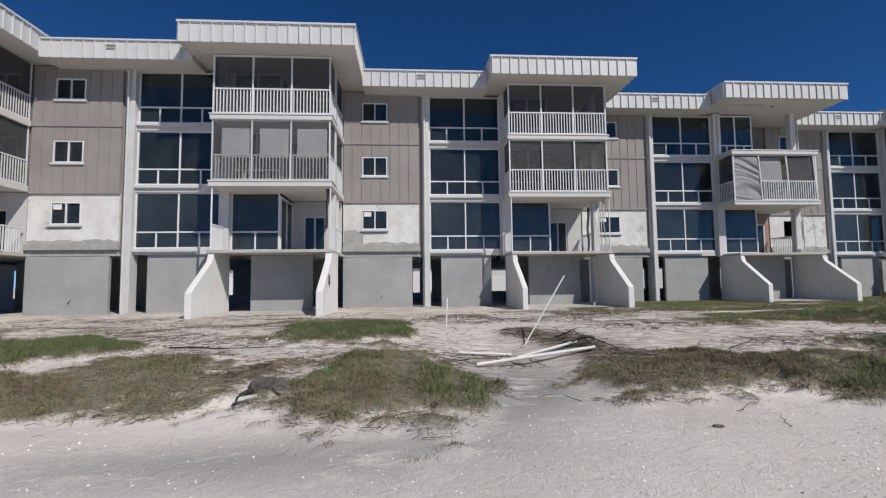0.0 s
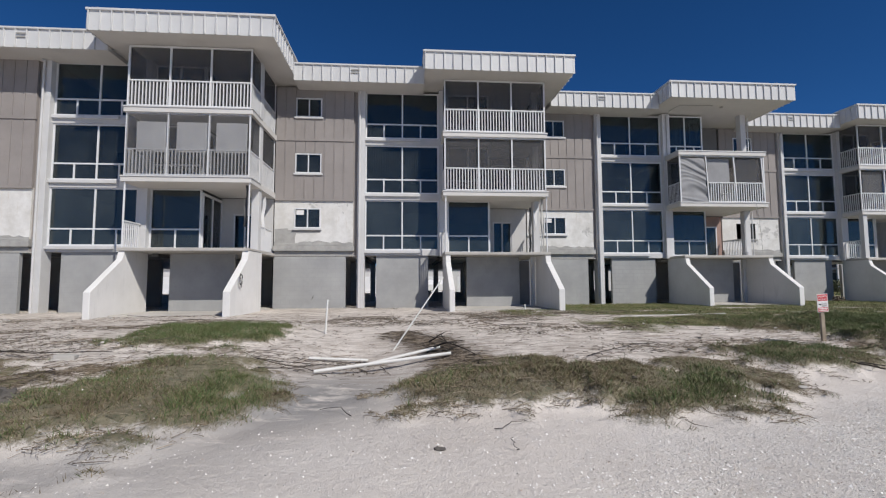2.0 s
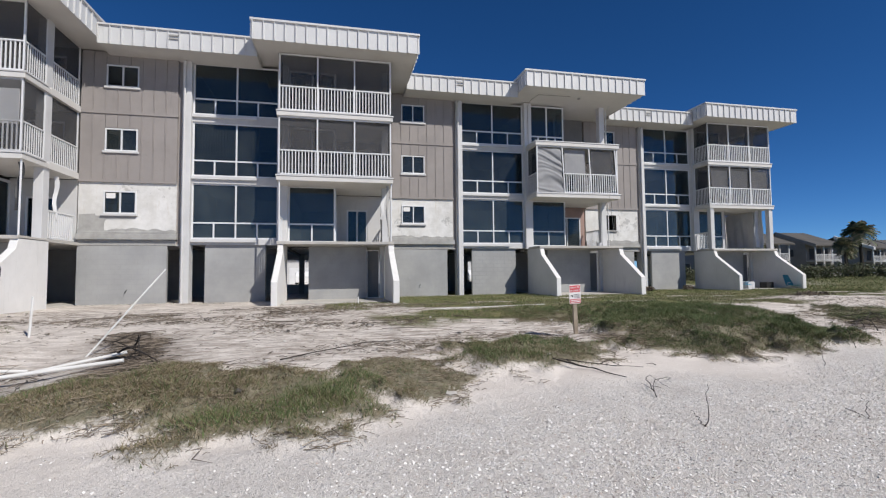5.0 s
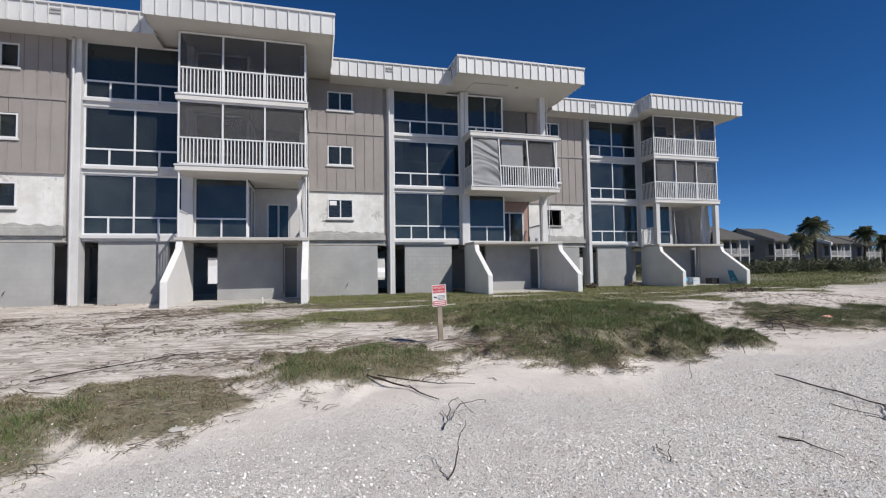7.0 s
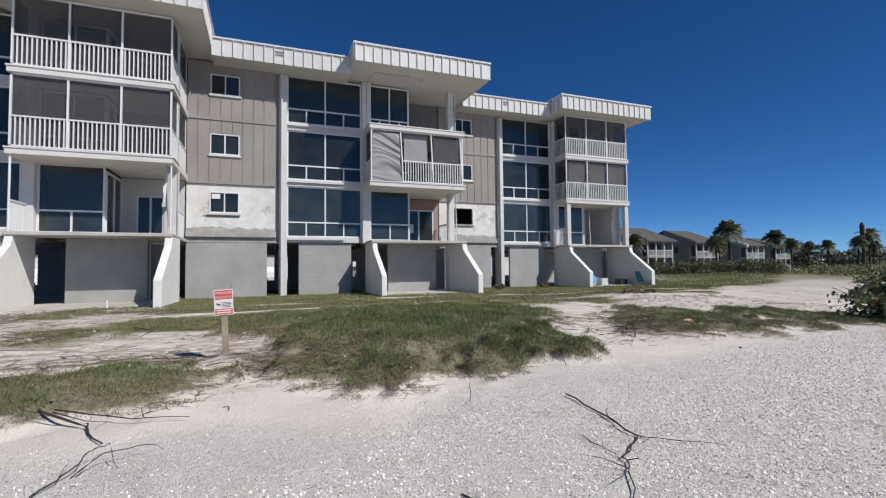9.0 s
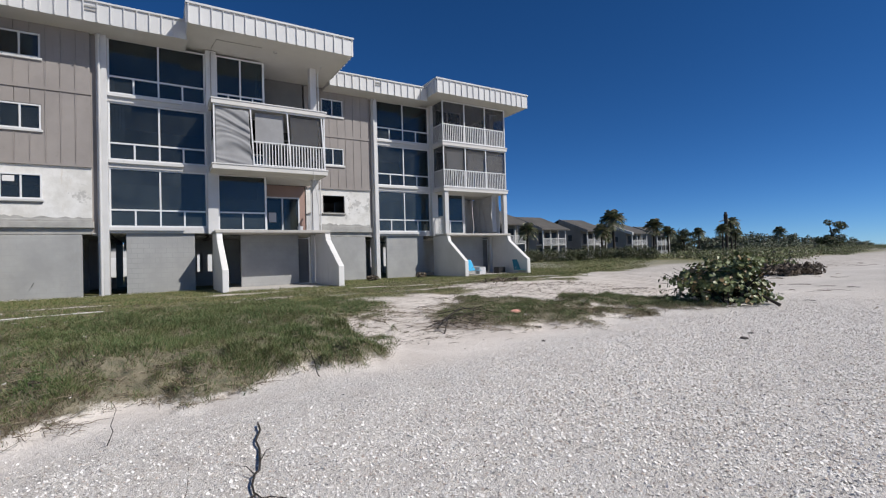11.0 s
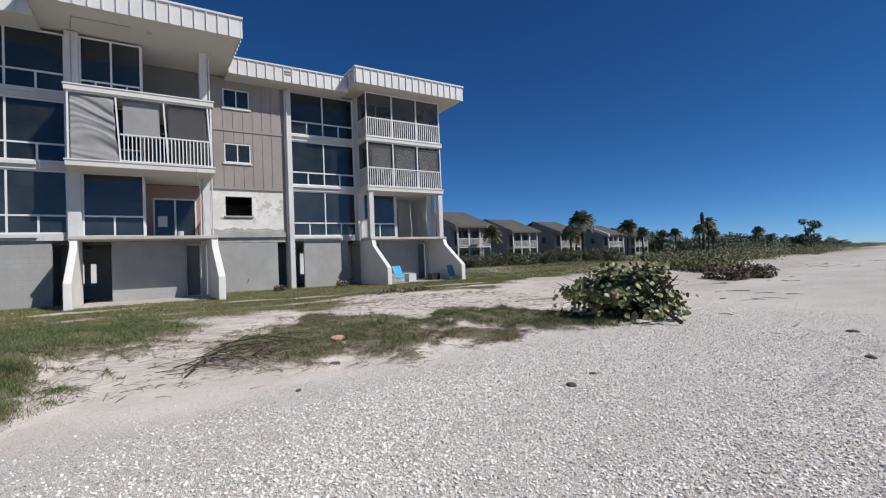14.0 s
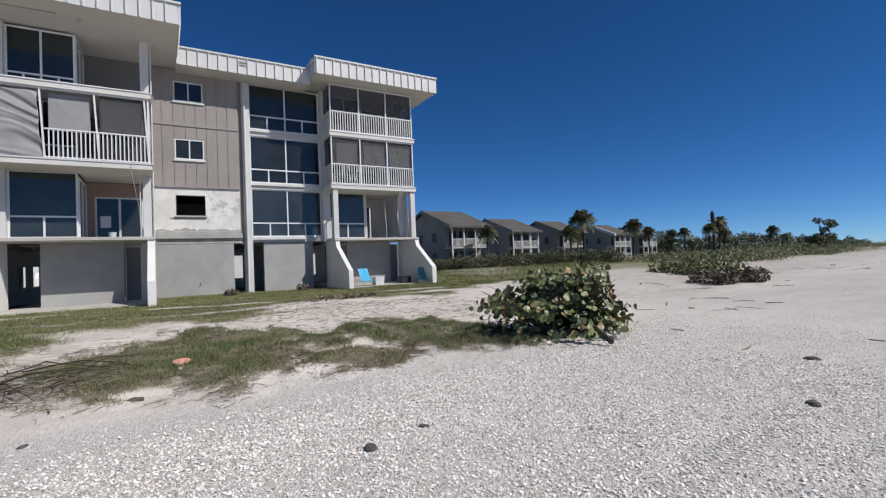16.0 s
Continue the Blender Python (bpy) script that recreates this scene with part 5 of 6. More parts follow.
scatter_shells("rubble", sample(-14, 26, 7, 25, 90, rubble_mask), 0.012, 0.06, "pale crumbs of broken concrete and shell on the yard", True, M_PAD, "rubble")


# ---- sea grape bush ----
def leaf_mesh(name, size, material):
    mb = MB()
    n = 10
    mb.v.append((0, 0, 0.0))
    for i in range(n):
        a = 2 * math.pi * i / n
        mb.v.append((math.cos(a) * size, math.sin(a) * size * 0.92 + size * 0.7, 0.12 * size * math.cos(2 * a)))
    mb.v[0] = (0, size * 0.7, -0.08 * size)
    mb.f = [(0, 1 + i, 1 + (i + 1) % n) for i in range(n)]
    return mb.mesh(name, material)


def sea_grape():
    rng = random.Random(5)
    cx, cy = 28.15, 9.3
    base = zat(cx, cy)
    bush = tagged(empty("sea_grape_bush", (cx, cy, base)), "low sprawling green sea grape bush on the sand", "bush")
    limbs = [((-0.25, -1.6, 0.05), (-0.1, -0.8, 0.42), (0.1, 0.0, 0.8))]
    for i in range(9):
        a = rng.uniform(0, 6.28)
        limbs.append(((-0.2 + 0.2 * math.cos(a), -0.3 + 0.2 * math.sin(a), 0.02), (0.7 * math.cos(a), 0.7 * math.sin(a), 0.4), (1.35 * math.cos(a), 1.25 * math.sin(a), rng.uniform(0.35, 1.0))))
    for i, l in enumerate(limbs):
        part("limb", MB().tube(l, [0.045 if i == 0 else 0.03, 0.026, 0.01], 6), M_TWIG, bush)
    for i in range(26):
        a, q = rng.uniform(0, 6.28), rng.uniform(0.75, 1.05)
        b = Vector((0.5 * math.cos(a), 0.45 * math.sin(a), rng.uniform(0.1, 0.4)))
        e = Vector((1.7 * q * math.cos(a), 1.45 * q * math.sin(a), rng.uniform(0.12, 1.0)))
        m = (b + e) / 2 + Vector((rng.gauss(0, 0.12), rng.gauss(0, 0.12), 0.12))
        part("twig", MB().tube([tuple(b), tuple(m), tuple(e)], [0.016, 0.011, 0.004], 5), M_TWIG, bush)
    mesh = leaf_mesh("leaf", 0.063, M_LEAF)

    def spot():
        while True:
            p = Vector((rng.uniform(-1, 1), rng.uniform(-1, 1), rng.uniform(-0.15, 1)))
            r = p.length
            if 0.5 < r < 0.92 + 0.55 * noise.noise(p * 2.0 + Vector((3.3, 1.2, 0))):
                if p.z < 0.36 and p.x < 0.25 and rng.random() < 0.9:
                    continue
                return Vector((p.x * 1.75, p.y * 1.45, 0.10 + max(p.z, 0) * 1.22 + 0.12 * rng.random()))

    def turn(p):
        out = Vector((p.x, p.y, 0.5 + p.z * 0.4)).normalized()
        q = (out + Vector((rng.gauss(0, 0.5), rng.gauss(0, 0.5), rng.gauss(0, 0.4)))).normalized()
        return q.to_track_quat("Z", "Y").to_matrix().to_4x4() @ pose(0, 0, 0, 0, 0, rng.uniform(0, 360))

    for i in range(280):
        p = spot()
        ob = new("leaf", mesh)
        ob.parent = bush
        ob.matrix_basis = Matrix.Translation(p) @ turn(p) @ Matrix.Scale(rng.uniform(0.7, 1.3), 4)
    vs, fs = [], []
    tmpl = [v.co.copy() for v in mesh.vertices]
    faces = [tuple(p.vertices) for p in mesh.polygons]
    for i in range(3100):
        p = spot()
        p = p * rng.uniform(0.62, 1.0)
        m = Matrix.Translation(p) @ turn(p) @ Matrix.Scale(rng.uniform(0.6, 1.25), 4)
        k = len(vs)
        vs += [tuple(m @ v) for v in tmpl]
        fs += [tuple(k + j for j in f) for f in faces]
    me = bpy.data.meshes.new("foliage")
    me.from_pydata(vs, [], fs)
    me.materials.append(M_LEAF)
    tagged(part("foliage", me, M_LEAF, bush), kind="stuff")


sea_grape()


# ---- far vegetation ----
def leaf_cloud(blobs, per, size):
    """Quads strewn through uneven ellipsoids: (x, y, z, rx, ry, rz)."""
    vs = []
    for x, y, z, rx, ry, rz in blobs:
        n = per
        d = RNG.normal(0, 1, (n, 3))
        d /= np.linalg.norm(d, axis=1)[:, None]
        rad = RNG.uniform(0.35, 1.0, n) ** 0.6 * (0.75 + 0.5 * field(d[:, 0] * 3 + x, d[:, 1] * 3 + d[:, 2] * 2 + y, 0.9))
        c = d * rad[:, None] * np.array([rx, ry, rz]) + np.array([x, y, z])
        u = RNG.normal(0, 1, (n, 3))
        u /= np.linalg.norm(u, axis=1)[:, None]
        w = np.cross(u, RNG.normal(0, 1, (n, 3)))
        w /= np.linalg.norm(w, axis=1)[:, None]
        s = (size * RNG.uniform(0.5, 1.3, n))[:, None]
        vs.append(np.stack([c - u * s, c + w * s * 0.5, c + u * s, c - w * s * 0.5], 1).reshape(-1, 3))
    v = np.concatenate(vs)
    return v, np.arange(len(v)).reshape(-1, 4)


def stuff_cloud(name, blobs, per, size, material, label, category):
    v, f = leaf_cloud(blobs, per, size)
    return tagged(new(name, raw_mesh(name, v, f, material)), label, category, kind="stuff")


rnd = random.Random(11)
hedge = []
for i in range(46):
    u = i / 45
    x, y = 42 + 20 * u + rnd.uniform(-.6, .6), 51.5 - 16.5 * u + rnd.uniform(-.8, .8)
    hedge.append((x, y, zat(x, y) + 0.6, rnd.uniform(0.9, 1.5), rnd.uniform(0.9, 1.6), rnd.uniform(0.65, 1.05)))
stuff_cloud("hedge", hedge, 800, 0.085, M_HEDGE, "dark green shrub hedge in front of the far houses", "hedge")
dune = []
for i in range(190):
    x = 62 + 230 * rnd.random() ** 1.5
    yv = float(np.interp(x, (44, 60, 90, 200, 400), (19, 21.5, 26.5, 51, 100)))
    y = yv + 1.0 + (0.18 * x) * rnd.random() ** 1.2
    s = rnd.uniform(0.6, 1.1) * (1 + x / 160)
    dune.append((x, y, zat(x, y) + 0.12 * s, 1.9 * s, 1.6 * s, 0.5 * s))
stuff_cloud("dune_shrubs", dune, 520, 0.11, M_DUNE, "low yellow-green dune shrubs behind the beach", "shrubs")
clumps = [(46.5 + rnd.uniform(-.8, .8), 19.0 - 3.2 * q + rnd.uniform(-.3, .3), 0.5, rnd.uniform(0.7, 1.2), 0.8, rnd.uniform(0.4, 0.6)) for q in (0, 0.15, 0.3, 0.45, 0.6, 0.75, 0.9, 1.0)]
stuff_cloud("sea_grape_clumps", clumps, 420, 0.10, M_LEAF, "low green sea grape clumps along the beach edge", "shrubs")
low = [(42.3 + rnd.uniform(-1.2, 1.2), 13.4 + rnd.uniform(-0.7, 0.9), 0.35, 0.6, 0.6, 0.34) for i in range(6)]
stuff_cloud("dead_brush", low, 260, 0.10, M_LITTER, "grey-brown heap of dead brush on the beach edge", "brush")
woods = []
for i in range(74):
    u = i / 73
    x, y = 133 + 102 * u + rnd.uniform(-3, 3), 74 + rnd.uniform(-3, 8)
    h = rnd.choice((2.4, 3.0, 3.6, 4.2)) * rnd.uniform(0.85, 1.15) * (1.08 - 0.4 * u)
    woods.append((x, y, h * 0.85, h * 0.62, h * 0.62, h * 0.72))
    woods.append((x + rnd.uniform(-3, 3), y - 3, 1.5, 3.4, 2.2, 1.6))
# Foliage carries the painted haze of the distance.
stuff_cloud("far_woods", woods, 560, 0.34, M_HAZY_WOODS, "distant line of trees, leaf colour paled for haze", "woods")
brush = [(24.1, 24.6, 0.5, 0.3, 0.25, 0.18), (27.4, 25.4, 0.5, 0.3, 0.25, 0.2), (26.0, 17.0, 0.42, 0.8, 0.5, 0.22), (27.2, 17.4, 0.40, 0.7, 0.5, 0.18)]
stuff_cloud("weed_heap", brush, 300, 0.07, M_LITTER, "small brown heap of dead weeds on the yard", "weeds")


def palm(h, crown, seed, wind=0.0):
    rng = random.Random(seed)
    p = tagged(empty("palm_tree"), "tall cabbage palm with a shaggy round crown", "palm tree")
    lean = rng.uniform(-0.4, 0.4)
    top = Vector((lean, 0.1, h))
    part("trunk", MB().tube([(0, 0, -0.3), (lean * 0.3, 0, h * 0.4), (lean * 0.7, 0.05, h * 0.75), top], [0.24, 0.19, 0.18, 0.16], 8), M_TWIG, p, "grey-brown ringed trunk")
    vs, fs = [], []
    for i in range(75):
        a, e = rng.uniform(0, 6.28), rng.uniform(-0.7, 1.4)
        d = Vector((math.cos(a) * math.cos(e) + wind, math.sin(a) * math.cos(e), math.sin(e))).normalized()
        ln = crown * rng.uniform(0.75, 1.1)
        side = d.cross(Vector((0, 0, 1))).normalized()
        for j in range(9):
            u = (j + 1) / 9
            c = top + d * ln * u + Vector((0, 0, -0.40 * crown * u * u))
            for s in (-1, 1):
                k = len(vs)
                tip = c + side * s * crown * 0.42 * (1 - 0.6 * abs(u - 0.5)) + d * crown * 0.12 - Vector((0, 0, crown * 0.18))
                vs += [tuple(c - d * 0.11), tuple(c + d * 0.11), tuple(tip)]
                fs.append((k, k + 1, k + 2))
    me = bpy.data.meshes.new("crown")
    me.from_pydata(vs, [], fs)
    me.materials.append(M_FROND)
    part("crown", me, M_FROND, p)
    return p


master = palm(6.0, 1.75, 3)
master.location = (69.6, 46.0, 0.4)
tagged(master, group="far palms")
for x, y, s in ((72.5, 50.0, 0.62), (54.4, 47.0, 0.72), (67.4, 46.2, 0.72), (91.5, 55, 0.98), (96, 55, 0.8), (150, 72, 1.05), (118, 62, 0.85), (122.4, 59.2, 0.95), (141, 66, 0.9), (184, 74, 1.1)):
    copy_thing(master, pose(x, y, 0.4, 0, 0, x * 37) @ Matrix.Identity(4)).scale = (s, s, s)
wild = palm(7.6, 2.1, 9, 0.9)
wild.location = (128.6, 60.5, 0.4)
tagged(wild, "wind-bent palm with ragged fronds", group="far palms")
snag = tagged(empty("dead_palm", (124.6, 59.5, 0.3)), "bare broken palm trunk with no crown", "palm tree")
part("trunk", MB().tube([(0, 0, -0.3), (0.1, 0, 4), (-0.1, 0, 8.9), (-0.1, 0, 9.6)], [0.32, 0.30, 0.42, 0.2], 7), M_TWIG, snag)


def far_tree(x, y, h, seed):
    rng = random.Random(seed)
    t = tagged(empty("tree", (x, y, 0.3)), "ragged dark tree with open branches", "tree")
    part("trunk", MB().tube([(0, 0, -0.3), (0.2, 0, h * 0.4), (0.1, 0.1, h * 0.8)], [0.25, 0.16, 0.06], 7), M_TWIG, t)
    blobs = []
    for i in range(22):
        a, r, z = rng.uniform(0, 6.28), rng.uniform(0.08, 0.42) * h, rng.uniform(0.12, 0.98) * h
        part("limb", MB().tube([(0.15, 0, z * 0.6), (math.cos(a) * r * 0.6, math.sin(a) * r * 0.6, z * 0.85), (math.cos(a) * r, math.sin(a) * r, z)], [0.07, 0.05, 0.02], 5), M_TWIG, t)
        blobs.append((math.cos(a) * r, math.sin(a) * r, z, 0.13 * h, 0.13 * h, 0.09 * h))
    v, f = leaf_cloud(blobs, 130, 0.2)
    part("crown", raw_mesh("crown", v, f, M_HEDGE), M_HEDGE, t)


far_tree(125.5, 40.5, 6.2, 4)
far_tree(131.5, 74, 6.6, 6)


# ---- far houses ----
def beach_house(x, y, w=5.2, d=13.0, bright=False):
    hs = tagged(empty("beach_house", (x, y, 0.3)), "grey two-storey gabled beach house with white balconies", "house", "row of far houses")
    e, rdg = 5.2, 7.7
    part("wall", MB().prism([(1.6, 0), (d, 0), (d, e), (d / 2, rdg - 0.25), (1.6, e + 0.45)], 0, w, "x"), M_HOUSE, hs)
    part("roof", MB().prism([(-0.5, e - 0.15), (d / 2, rdg - 0.15), (d + 0.5, e - 0.15), (d + 0.5, e + 0.05), (d / 2, rdg + 0.08), (-0.5, e + 0.05)], -0.5, w + 0.5, "x"), M_SHINGLE, hs, "brown-grey shingle roof")
    rake = part("rake_board", MB().prism([(-0.55, e - 0.35), (d / 2, rdg - 0.38), (d / 2, rdg + 0.22), (-0.55, e + 0.20)], -0.62 if bright else -0.54, -0.51 if not bright else -0.2, "x"), M_WHITE if bright else M_HOUSE, hs)
    for z in (0.25, 2.75):
        bal = part("balcony", MB().box(0, w, 0, 1.6, z - 0.12, z), M_WHITE, hs)
        rl = MB().box(0.05, w - 0.05, 0.02, 0.08, z + 0.95, z + 1.03).box(0.05, w - 0.05, 0.02, 0.08, z + 0.10, z + 0.16)
        for i in range(int(w / 0.16)):
            rl.box(0.1 + 0.16 * i, 0.15 + 0.16 * i, 0.03, 0.07, z + 0.16, z + 0.95)
        part("railing", rl, M_WHITE, bal)
        for i in range(3):
            a = 0.5 + i * (w - 1) / 3
            win = part("window", MB().box(a, a + (w - 1) / 3 - 0.25, 1.52, 1.59, z + 0.1, z + 2.1), M_HOUSE, hs)
            part("pane", MB().box(a + 0.08, a + (w - 1) / 3 - 0.33, 1.48, 1.515, z + 0.18, z + 2.0), M_BLACK, win)
        for a in (3.6, 7.2, 9.6):
            win = part("window", MB().box(-0.06, -0.004, a, a + 1.1, z + 0.7, z + 2.0), M_HOUSE, hs)
            part("pane", MB().box(-0.09, -0.062, a + 0.08, a + 1.02, z + 0.78, z + 1.92), M_BLACK, win)
    for i in range(4):
        a = 0.08 + i * (w - 0.16) / 3
        part("post", MB().box(a - 0.08, a + 0.08, 0.0, 0.16, -0.3, e - 0.1), M_WHITE, hs)
    return hs


for i, (x, y) in enumerate(((51.0, 49.3), (67.6, 58.2), (81.4, 61.3), (103.2, 68.2), (122, 75))):
    beach_house(x, y, bright=(i == 3))


# ---- yard things under the last section ----
def beach_chair(x, y, z, rot, material, label):
    c = tagged(empty("beach_chair", (x, y, z)), label, "chair")
    c.rotation_euler = (0, 0, radians(rot))
    for s in (-0.27, 0.27):
        part("frame", MB().tube([(s, -0.3, 0.0), (s, -0.25, 0.24), (s, 0.22, 0.20), (s, 0.55, 0.85)], [0.014] * 4, 6).tube([(s, 0.3, 0.0), (s, 0.0, 0.40), (s, -0.2, 0.42)], [0.013] * 3, 6), M_FRAME, c)
    part("seat", MB().prism([(-0.26, 0.25), (0.22, 0.21), (0.22, 0.225), (-0.26, 0.265)], -0.27, 0.27, "x"), material, c)
    part("backrest", MB().prism([(0.20, 0.22), (0.55, 0.86), (0.565, 0.85), (0.22, 0.21)], -0.27, 0.27, "x"), material, c)


beach_chair(30.35, 24.3, 0.44, 15, M_BLUE, "blue webbed folding beach chair under the porch")
beach_chair(33.1, 23.6, 0.38, -20, M_TEAL, "faded teal folding chair beside the buttress")
beach_chair(29.75, 24.6, 0.44, 60, M_BLACK, "dark folding chair under the porch")


def crate(x, y, z, w, h, material, label):
    c = tagged(empty("crate", (x, y, z)), label, "crate")
    for s in (-w / 2, w / 2 - 0.02):
        part("side", MB().box(s, s + 0.02, -w / 2, w / 2, 0, h), material, c)
        part("side", MB().box(-w / 2 + 0.02, w / 2 - 0.02, s, s + 0.02, 0, h), material, c)
    part("bottom", MB().box(-w / 2 + 0.02, w / 2 - 0.02, -w / 2 + 0.02, w / 2 - 0.02, 0, 0.02), material, c)


crate(30.95, 24.6, 0.44, 0.45, 0.42, M_SHADE, "grey plastic crate under the porch")
crate(32.6, 24.9, 0.44, 0.5, 0.36, M_BLACK, "black plastic crate under the porch")


# ---- cars behind the building ----
def car(x, y, rot):
    c = tagged(empty("parked_car", (x, y, zat(x, y) + 0.02)), "white car parked behind the building", "car")
    c.rotation_euler = (0, 0, radians(rot))
    part("body", MB().prism([(-2.2, 0.3), (2.2, 0.3), (2.25, 0.75), (1.3, 0.98), (0.6, 1.5), (-1.5, 1.5), (-2.15, 1.0)], -0.88, 0.88, "y"), M_CARW, c, bevel=0.08)
    part("windscreen", MB().prism([(1.28, 1.0), (0.64, 1.46), (-1.45, 1.46), (-1.9, 1.02)], -0.895, 0.895, "y"), M_BLACK, c)
    for wx in (-1.35, 1.4):
        for wy in (-0.8, 0.8):
            part("wheel", MB().tube([(wx, wy - 0.11, 0.33), (wx, wy + 0.11, 0.33)], [0.33, 0.33], 14), M_TYRE, c)


for x, y, r in ((6.2, 53, 84), (3.4, 54, 88), (13.2, 55.5, 92), (22.9, 57, 90), (-5, 52, 90), (-12, 50, 86), (16.5, 56, 88)):
    car(x, y, r)


# ---- loose leftovers ----
def cable_coil(x, y, z):
    pts = []
    for i in range(61):
        a = i * 2 * math.pi * 3 / 60
        r = 0.15 + 0.03 * math.sin(i * 0.37)
        pts.append((x + 0.03 + 0.012 * math.sin(i * 0.9), y + r * 0.8 * math.cos(a), z + r * 1.1 * math.sin(a)))
    pts.append((x + 0.03, y + 0.1, z - 0.3))
    tagged(part("cable_coil", MB().tube(pts, [0.011] * len(pts), 6), M_DARK, None, "coil of dark cable hanging on the white buttress"), category="cable")


cable_coil(-3.01, 17.35, 1.68)


def garage_row():
    """Low pale garages across the car park."""
    g = tagged(empty("garage_row", (0, 60, 0)), "low white garage row behind the building", "garage")
    part("wall", MB().box(-46, 46, 0, 6, -0.3, 3.5), M_WHITE, g)
    part("roof", MB().box(-46.3, 46.3, -0.4, 6.4, 3.5, 3.75), M_METAL, g, bevel=0.03)
    for i in range(22):
        x = -44 + 4.1 * i
        part("garage_door", MB().box(x, x + 2.7, -0.06, -0.004, 0.1, 2.4), M_FRAME, g)


garage_row()
scatter_twigs("bank_roots", np.concatenate([sample(11.5, 12.8, 9.0, 10.0, 260, lambda x, y: np.exp(-((x - 12.2) / 0.4) ** 2 - ((y - 9.45) / 0.3) ** 2)), sample(10.2, 11.4, 9.5, 10.3, 220, lambda x, y: np.exp(-((x - 10.9) / 0.35) ** 2 - ((y - 9.9) / 0.2) ** 2)), sample(2.2, 4.6, 7.6, 12, 420, lambda x, y: np.exp(-((x - np.interp(y, (8, 9.3, 10.7, 11.6), (3.9, 3.75, 3.3, 2.75))) / 0.35) ** 2)), sample(-3.4, -1.4, 6.4, 8.2, 260, lambda x, y: np.exp(-((x + 2.4) / 0.5) ** 2 - ((y - 7.3) / 0.4) ** 2)), sample(18.8, 21.6, 9.5, 11.2, 200, lambda x, y: np.exp(-((x - 20.2) / 0.8) ** 2 - ((y - 10.3) / 0.35) ** 2))]), 0.12, 0.5, 0.003, 0.008, M_LITTER, "dark dead roots exposed along the sand bank")


def hanging_strip(o, x, y, z0, z1, w, sway, material, label):
    mb = MB()
    n = 8
    for i in range(n + 1):
        u = i / n
        dx, dy = sway * u * u + 0.03 * math.sin(9 * u), 0.05 * math.sin(6 * u)
        mb.v += [(x + dx, y + dy, z1 + (z0 - z1) * u), (x + dx + w * (1 - 0.4 * u), y + dy + 0.05, z1 + (z0 - z1) * u)]
    mb.f = [(2 * i, 2 * i + 1, 2 * i + 3, 2 * i + 2) for i in range(n)]
    ob = part("hanging_strip", mb, material, building, label)
    ob.location = o
    ob.modifiers.new("thick", "SOLIDIFY").thickness = 0.012


hanging_strip((0, 0, 0), 8.02, -0.4, 3.9, 5.3, 0.20, -0.10, M_WHITE, "torn white strip hanging from the balcony")
hanging_strip((0, 0, 0), 8.16, -0.9, 3.1, 5.3, 0.10, 0.05, M_LEDGE, "torn grey strip hanging from the balcony")
hanging_strip((0, 0, 0), 8.10, 0.9, 3.0, 5.2, 0.16, -0.05, M_DARK, "torn dark screen hanging from the balcony")
hanging_strip((-PX, -PY, 0), 8.14, -0.95, 3.7, 5.3, 0.14, -0.06, M_DARK, "torn dark screen hanging from the balcony")
hanging_strip((-PX, -PY, 0), 8.2, 0.9, 3.6, 5.2, 0.14, 0.05, M_SHADE, "torn pale screen hanging from the balcony")



def stump(x, y):
    """Eroded root stump with broken spikes."""
    st = tagged(empty("root_stump", (x, y, zat(x, y))), "dark eroded root stump half buried in sand", "stump")
    bm = bmesh.new()
    bmesh.ops.create_icosphere(bm, subdivisions=4, radius=1)
    for v in bm.verts:
        k = 1 + 0.45 * noise.noise(v.co * 1.3 + Vector((5.2, 1, 0))) + 0.22 * noise.noise(v.co * 4.5)
        v.co = Vector((v.co.x * 0.27 * k, v.co.y * 0.18 * k, v.co.z * 0.21 * k + 0.06 * v.co.x))
    me = bpy.data.meshes.new("bole")
    bm.to_mesh(me)
    bm.free()
    me.materials.append(M_STONE)
    part("bole", me, M_STONE, st)
    rng = random.Random(8)
    for i in range(5):
        a, r = 0.4 + 1.25 * i, rng.uniform(0.3, 0.6)
        part("root", MB().tube([(0.2 * math.cos(a), 0.14 * math.sin(a), 0.08), (r * 0.7 * math.cos(a), r * 0.6 * math.sin(a), rng.uniform(0.02, 0.08)), (r * math.cos(a + 0.3), r * math.sin(a + 0.3), 0.0)], [0.03, 0.016, 0.006], 6), M_TWIG, st)


stump(-1.85, 6.15)
tagged(part("board", MB().prism([(-0.16, -0.05), (0.15, -0.035), (0.16, 0.045), (-0.15, 0.05)], 0, 0.022, "z"), M_PVC, None, "short white board lying beside the stump", bevel=0.004), category="board").matrix_basis = pose(-1.95, 5.85, zat(-1.95, 5.85) + 0.03, 8, -6, 12)
tagged(part("loose_brick", MB().box(-0.15, 0.15, -0.1, 0.1, 0, 0.1), M_PAD, None, "single pale concrete brick on the sand", bevel=0.012), category="brick").matrix_basis = pose(-2.84, 8.72, zat(-2.84, 8.72) - 0.01, 0, 4, 15)
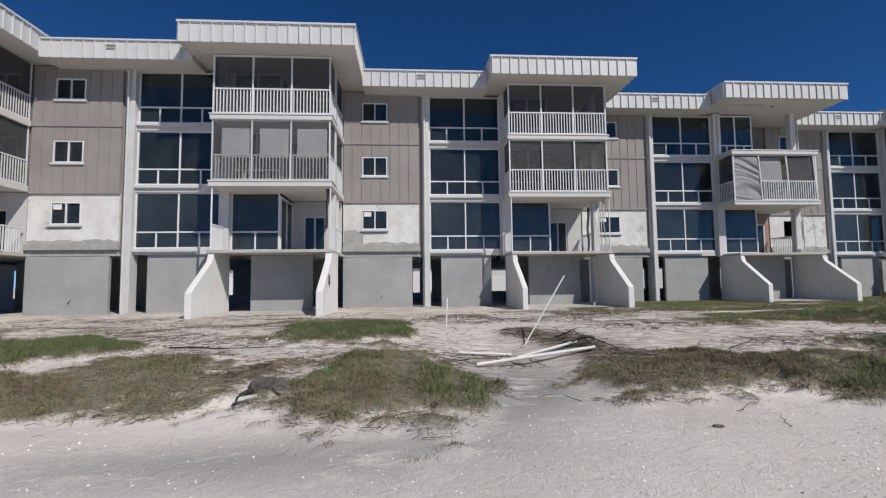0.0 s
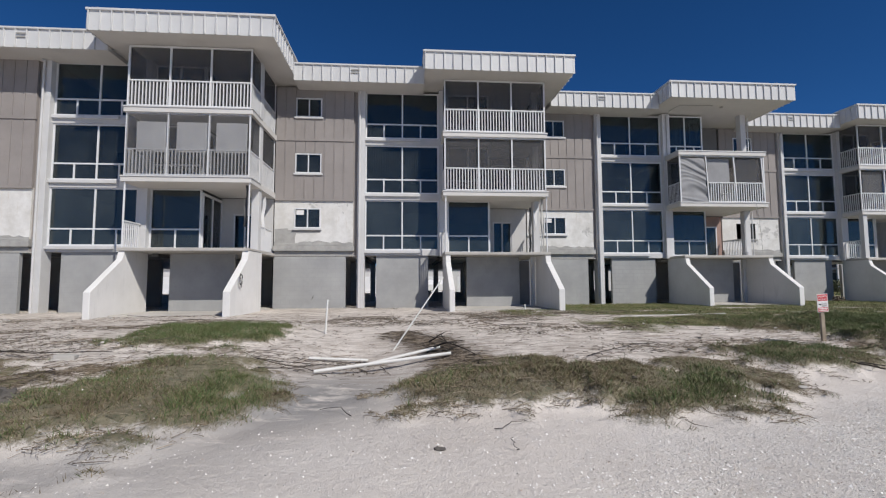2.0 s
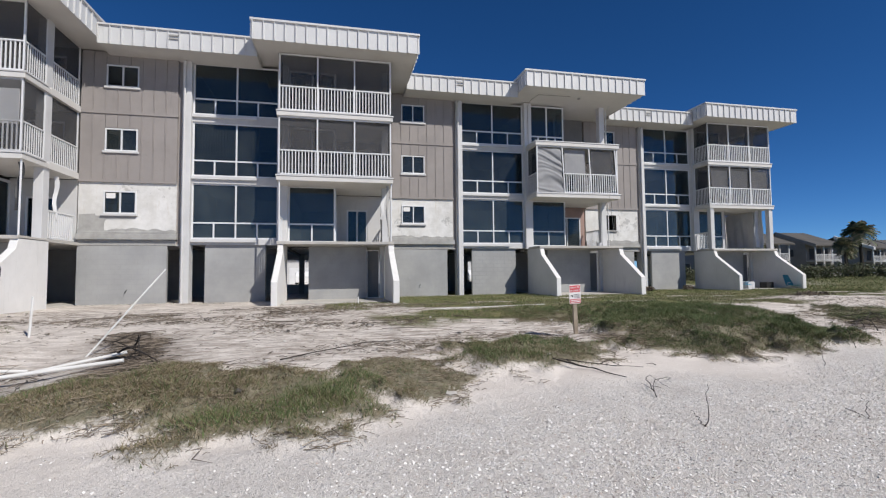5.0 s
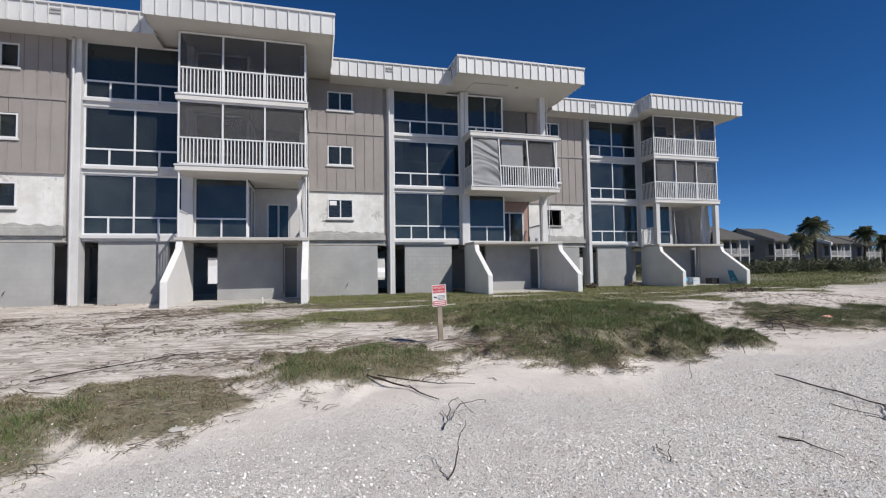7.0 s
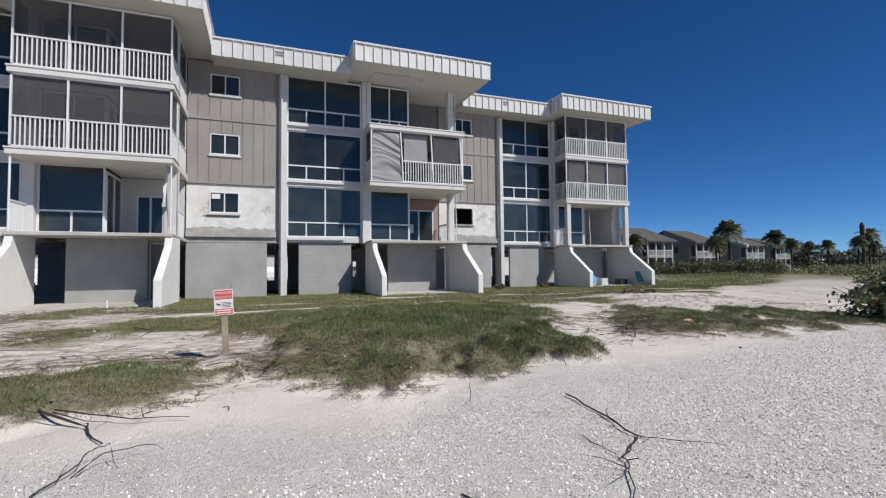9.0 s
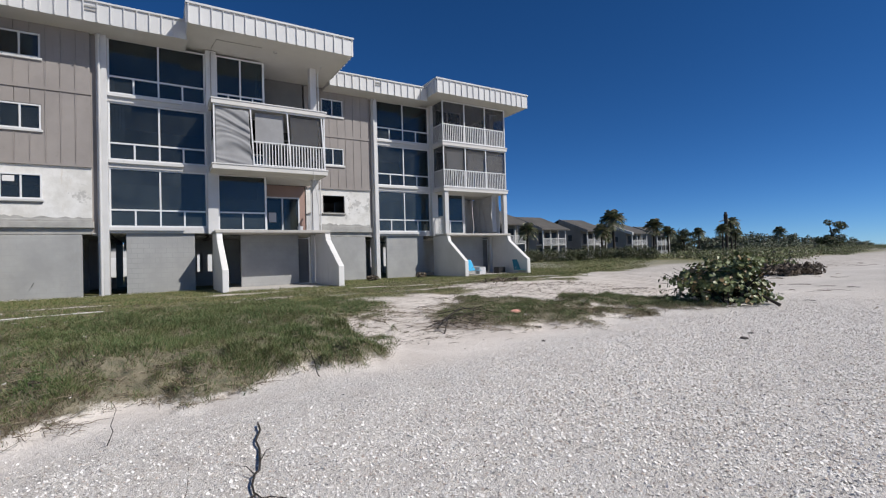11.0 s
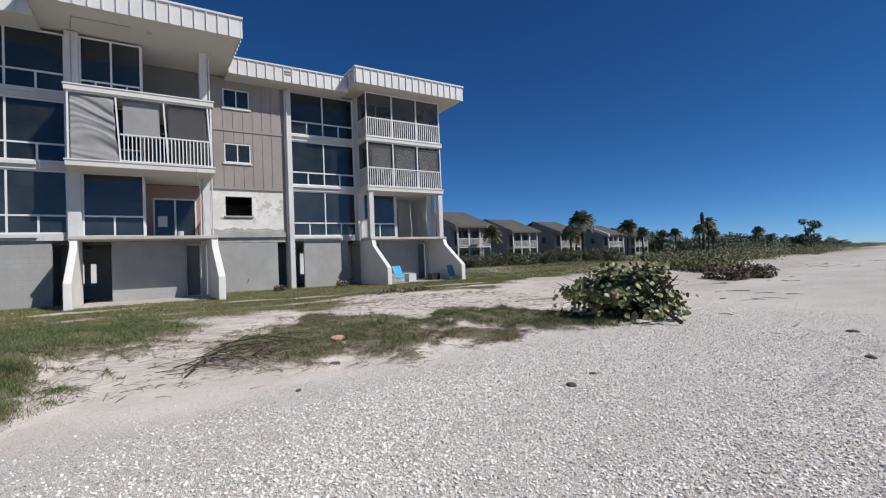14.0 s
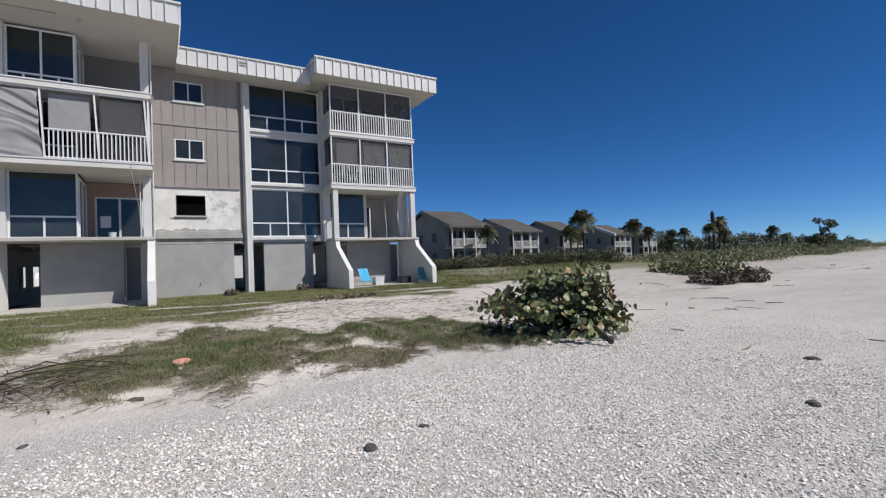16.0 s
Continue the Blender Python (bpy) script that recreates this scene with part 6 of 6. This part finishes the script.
scatter_twigs("weed_tangle", np.concatenate([sample(11.6, 13.4, 8.4, 10.2, 900, lambda x, y: np.exp(-((x - 12.5) / 0.45) ** 2 - ((y - 9.2) / 0.45) ** 2)), sample(-2.9, -1.2, 7.2, 8.9, 700, lambda x, y: np.exp(-((x + 2.0) / 0.4) ** 2 - ((y - 8.0) / 0.35) ** 2))]), 0.1, 0.45, 0.002, 0.005, M_STRAW, "grey-brown tangle of dead weeds on the bank")
scatter_twigs("beach_twigs", sample(28, 75, 3, 17, 0.8, lambda x, y: step(0.4, 0.7, field(x, y, 3.0))), 0.2, 0.9, 0.006, 0.016, M_LITTER, "thin dark twigs scattered over the far beach")


def tyre_track(a, b, width):
    """Pressed tread marks running over the sand."""
    mb, n = MB(), 46
    dx, dy = b[0] - a[0], b[1] - a[1]
    ln = math.hypot(dx, dy)
    ux, uy = dx / ln, dy / ln
    for i in range(n):
        cx, cy = a[0] + dx * i / n, a[1] + dy * i / n
        for s in (-1, 1):
            mx, my = cx - uy * s * width * 0.27, cy + ux * s * width * 0.27
            z = zat(mx, my) + 0.001
            p = [Vector((mx, my, z)) + Vector((-uy, ux, 0)) * (width * 0.2 * q) + Vector((ux, uy, 0)) * (0.03 * s * q) for q in (-1, 0, 1)]
            mb.tube(p, [0.003, 0.0045, 0.003], 5)
    tagged(new("tyre_track", mb.mesh("tyre_track", M_PRESSED)), "pressed tyre tread marks in the shell sand", "track", kind="stuff")


tyre_track((24.2, 4.28), (26.9, 4.62), 0.30)


def fixture_pipe(name, o, pts, r, material, label):
    ob = part(name, MB().tube(pts, [r] * len(pts), 8), material, building, label)
    ob.location = o


SECOND = (PX, PY, 0)
part("notice", MB().box(6.50, 6.86, 2.262, 2.268, F1 + 0.62, F1 + 1.10), M_SIGNW, building, "white paper notice taped to the porch door").location = SECOND
fixture_pipe("cable", SECOND, [(7.75, BY - 0.12, F2 - 0.02), (7.80, BY - 0.15, F2 - 0.6), (7.97, BY - 0.06, F1 + 1.1), (8.02, BY - 0.05, F1 + 0.03)], 0.008, M_LEDGE, "loose thin cable hanging from the balcony edge")
fixture_pipe("conduit", SECOND, [(3.82, -0.03, 8.3), (3.82, -0.03, 10.45), (3.85, -0.35, 10.62), (3.95, -1.15, 10.63), (5.7, -1.2, 10.63)], 0.018, M_LEDGE, "thin grey conduit under the soffit")
fixture_pipe("conduit", SECOND, [(8.42, -0.05, 2.9), (8.42, -0.05, 10.4), (8.50, -0.30, 10.64)], 0.028, M_WHITE, "white downpipe beside the balcony column")
fixture_pipe("conduit", SECOND, [(7.98, -0.04, 2.9), (7.98, -0.04, 5.3)], 0.022, M_WHITE, "white downpipe beside the porch column")
fixture_pipe("conduit", (0, 0, 0), [(8.42, -0.05, 2.9), (8.42, -0.05, 5.3)], 0.024, M_WHITE, "white downpipe beside the porch column")
for kk in (-2, -1, 0, 1, 2):
    ob = part("soffit_light", MB().tube([(6.3, -1.0, 10.60), (6.3, -1.0, 10.665)], [0.08, 0.09], 12), M_LEDGE, building, "small round soffit light")
    ob.location = (PX * kk, PY * kk, 0)


def bucket(x, y, z):
    b = tagged(empty("bucket", (x, y, z)), "small white bucket standing on the porch slab", "bucket")
    mb = MB()
    n = 16
    for r, h in ((0.10, 0.0), (0.125, 0.17), (0.115, 0.17), (0.09, 0.02)):
        mb.v += [(r * math.cos(2 * math.pi * i / n), r * math.sin(2 * math.pi * i / n), h) for i in range(n)]
    for ring in range(3):
        for i in range(n):
            j = (i + 1) % n
            mb.f.append((ring * n + i, ring * n + j, (ring + 1) * n + j, (ring + 1) * n + i))
    mb.f += [tuple(reversed(range(n))), tuple(3 * n + i for i in range(n))]
    part("shell", mb, M_WHITE, b)
    part("handle", MB().tube([(0.12 * math.cos(a), 0.0, 0.15 - 0.07 * math.sin(a)) for a in (0, 0.6, 1.2, 1.9, 2.5, 3.14)], [0.005] * 6, 5), M_DARK, b)


bucket(0.70 + PX + 7.15, 21.88 + PY - 1.18, F1)
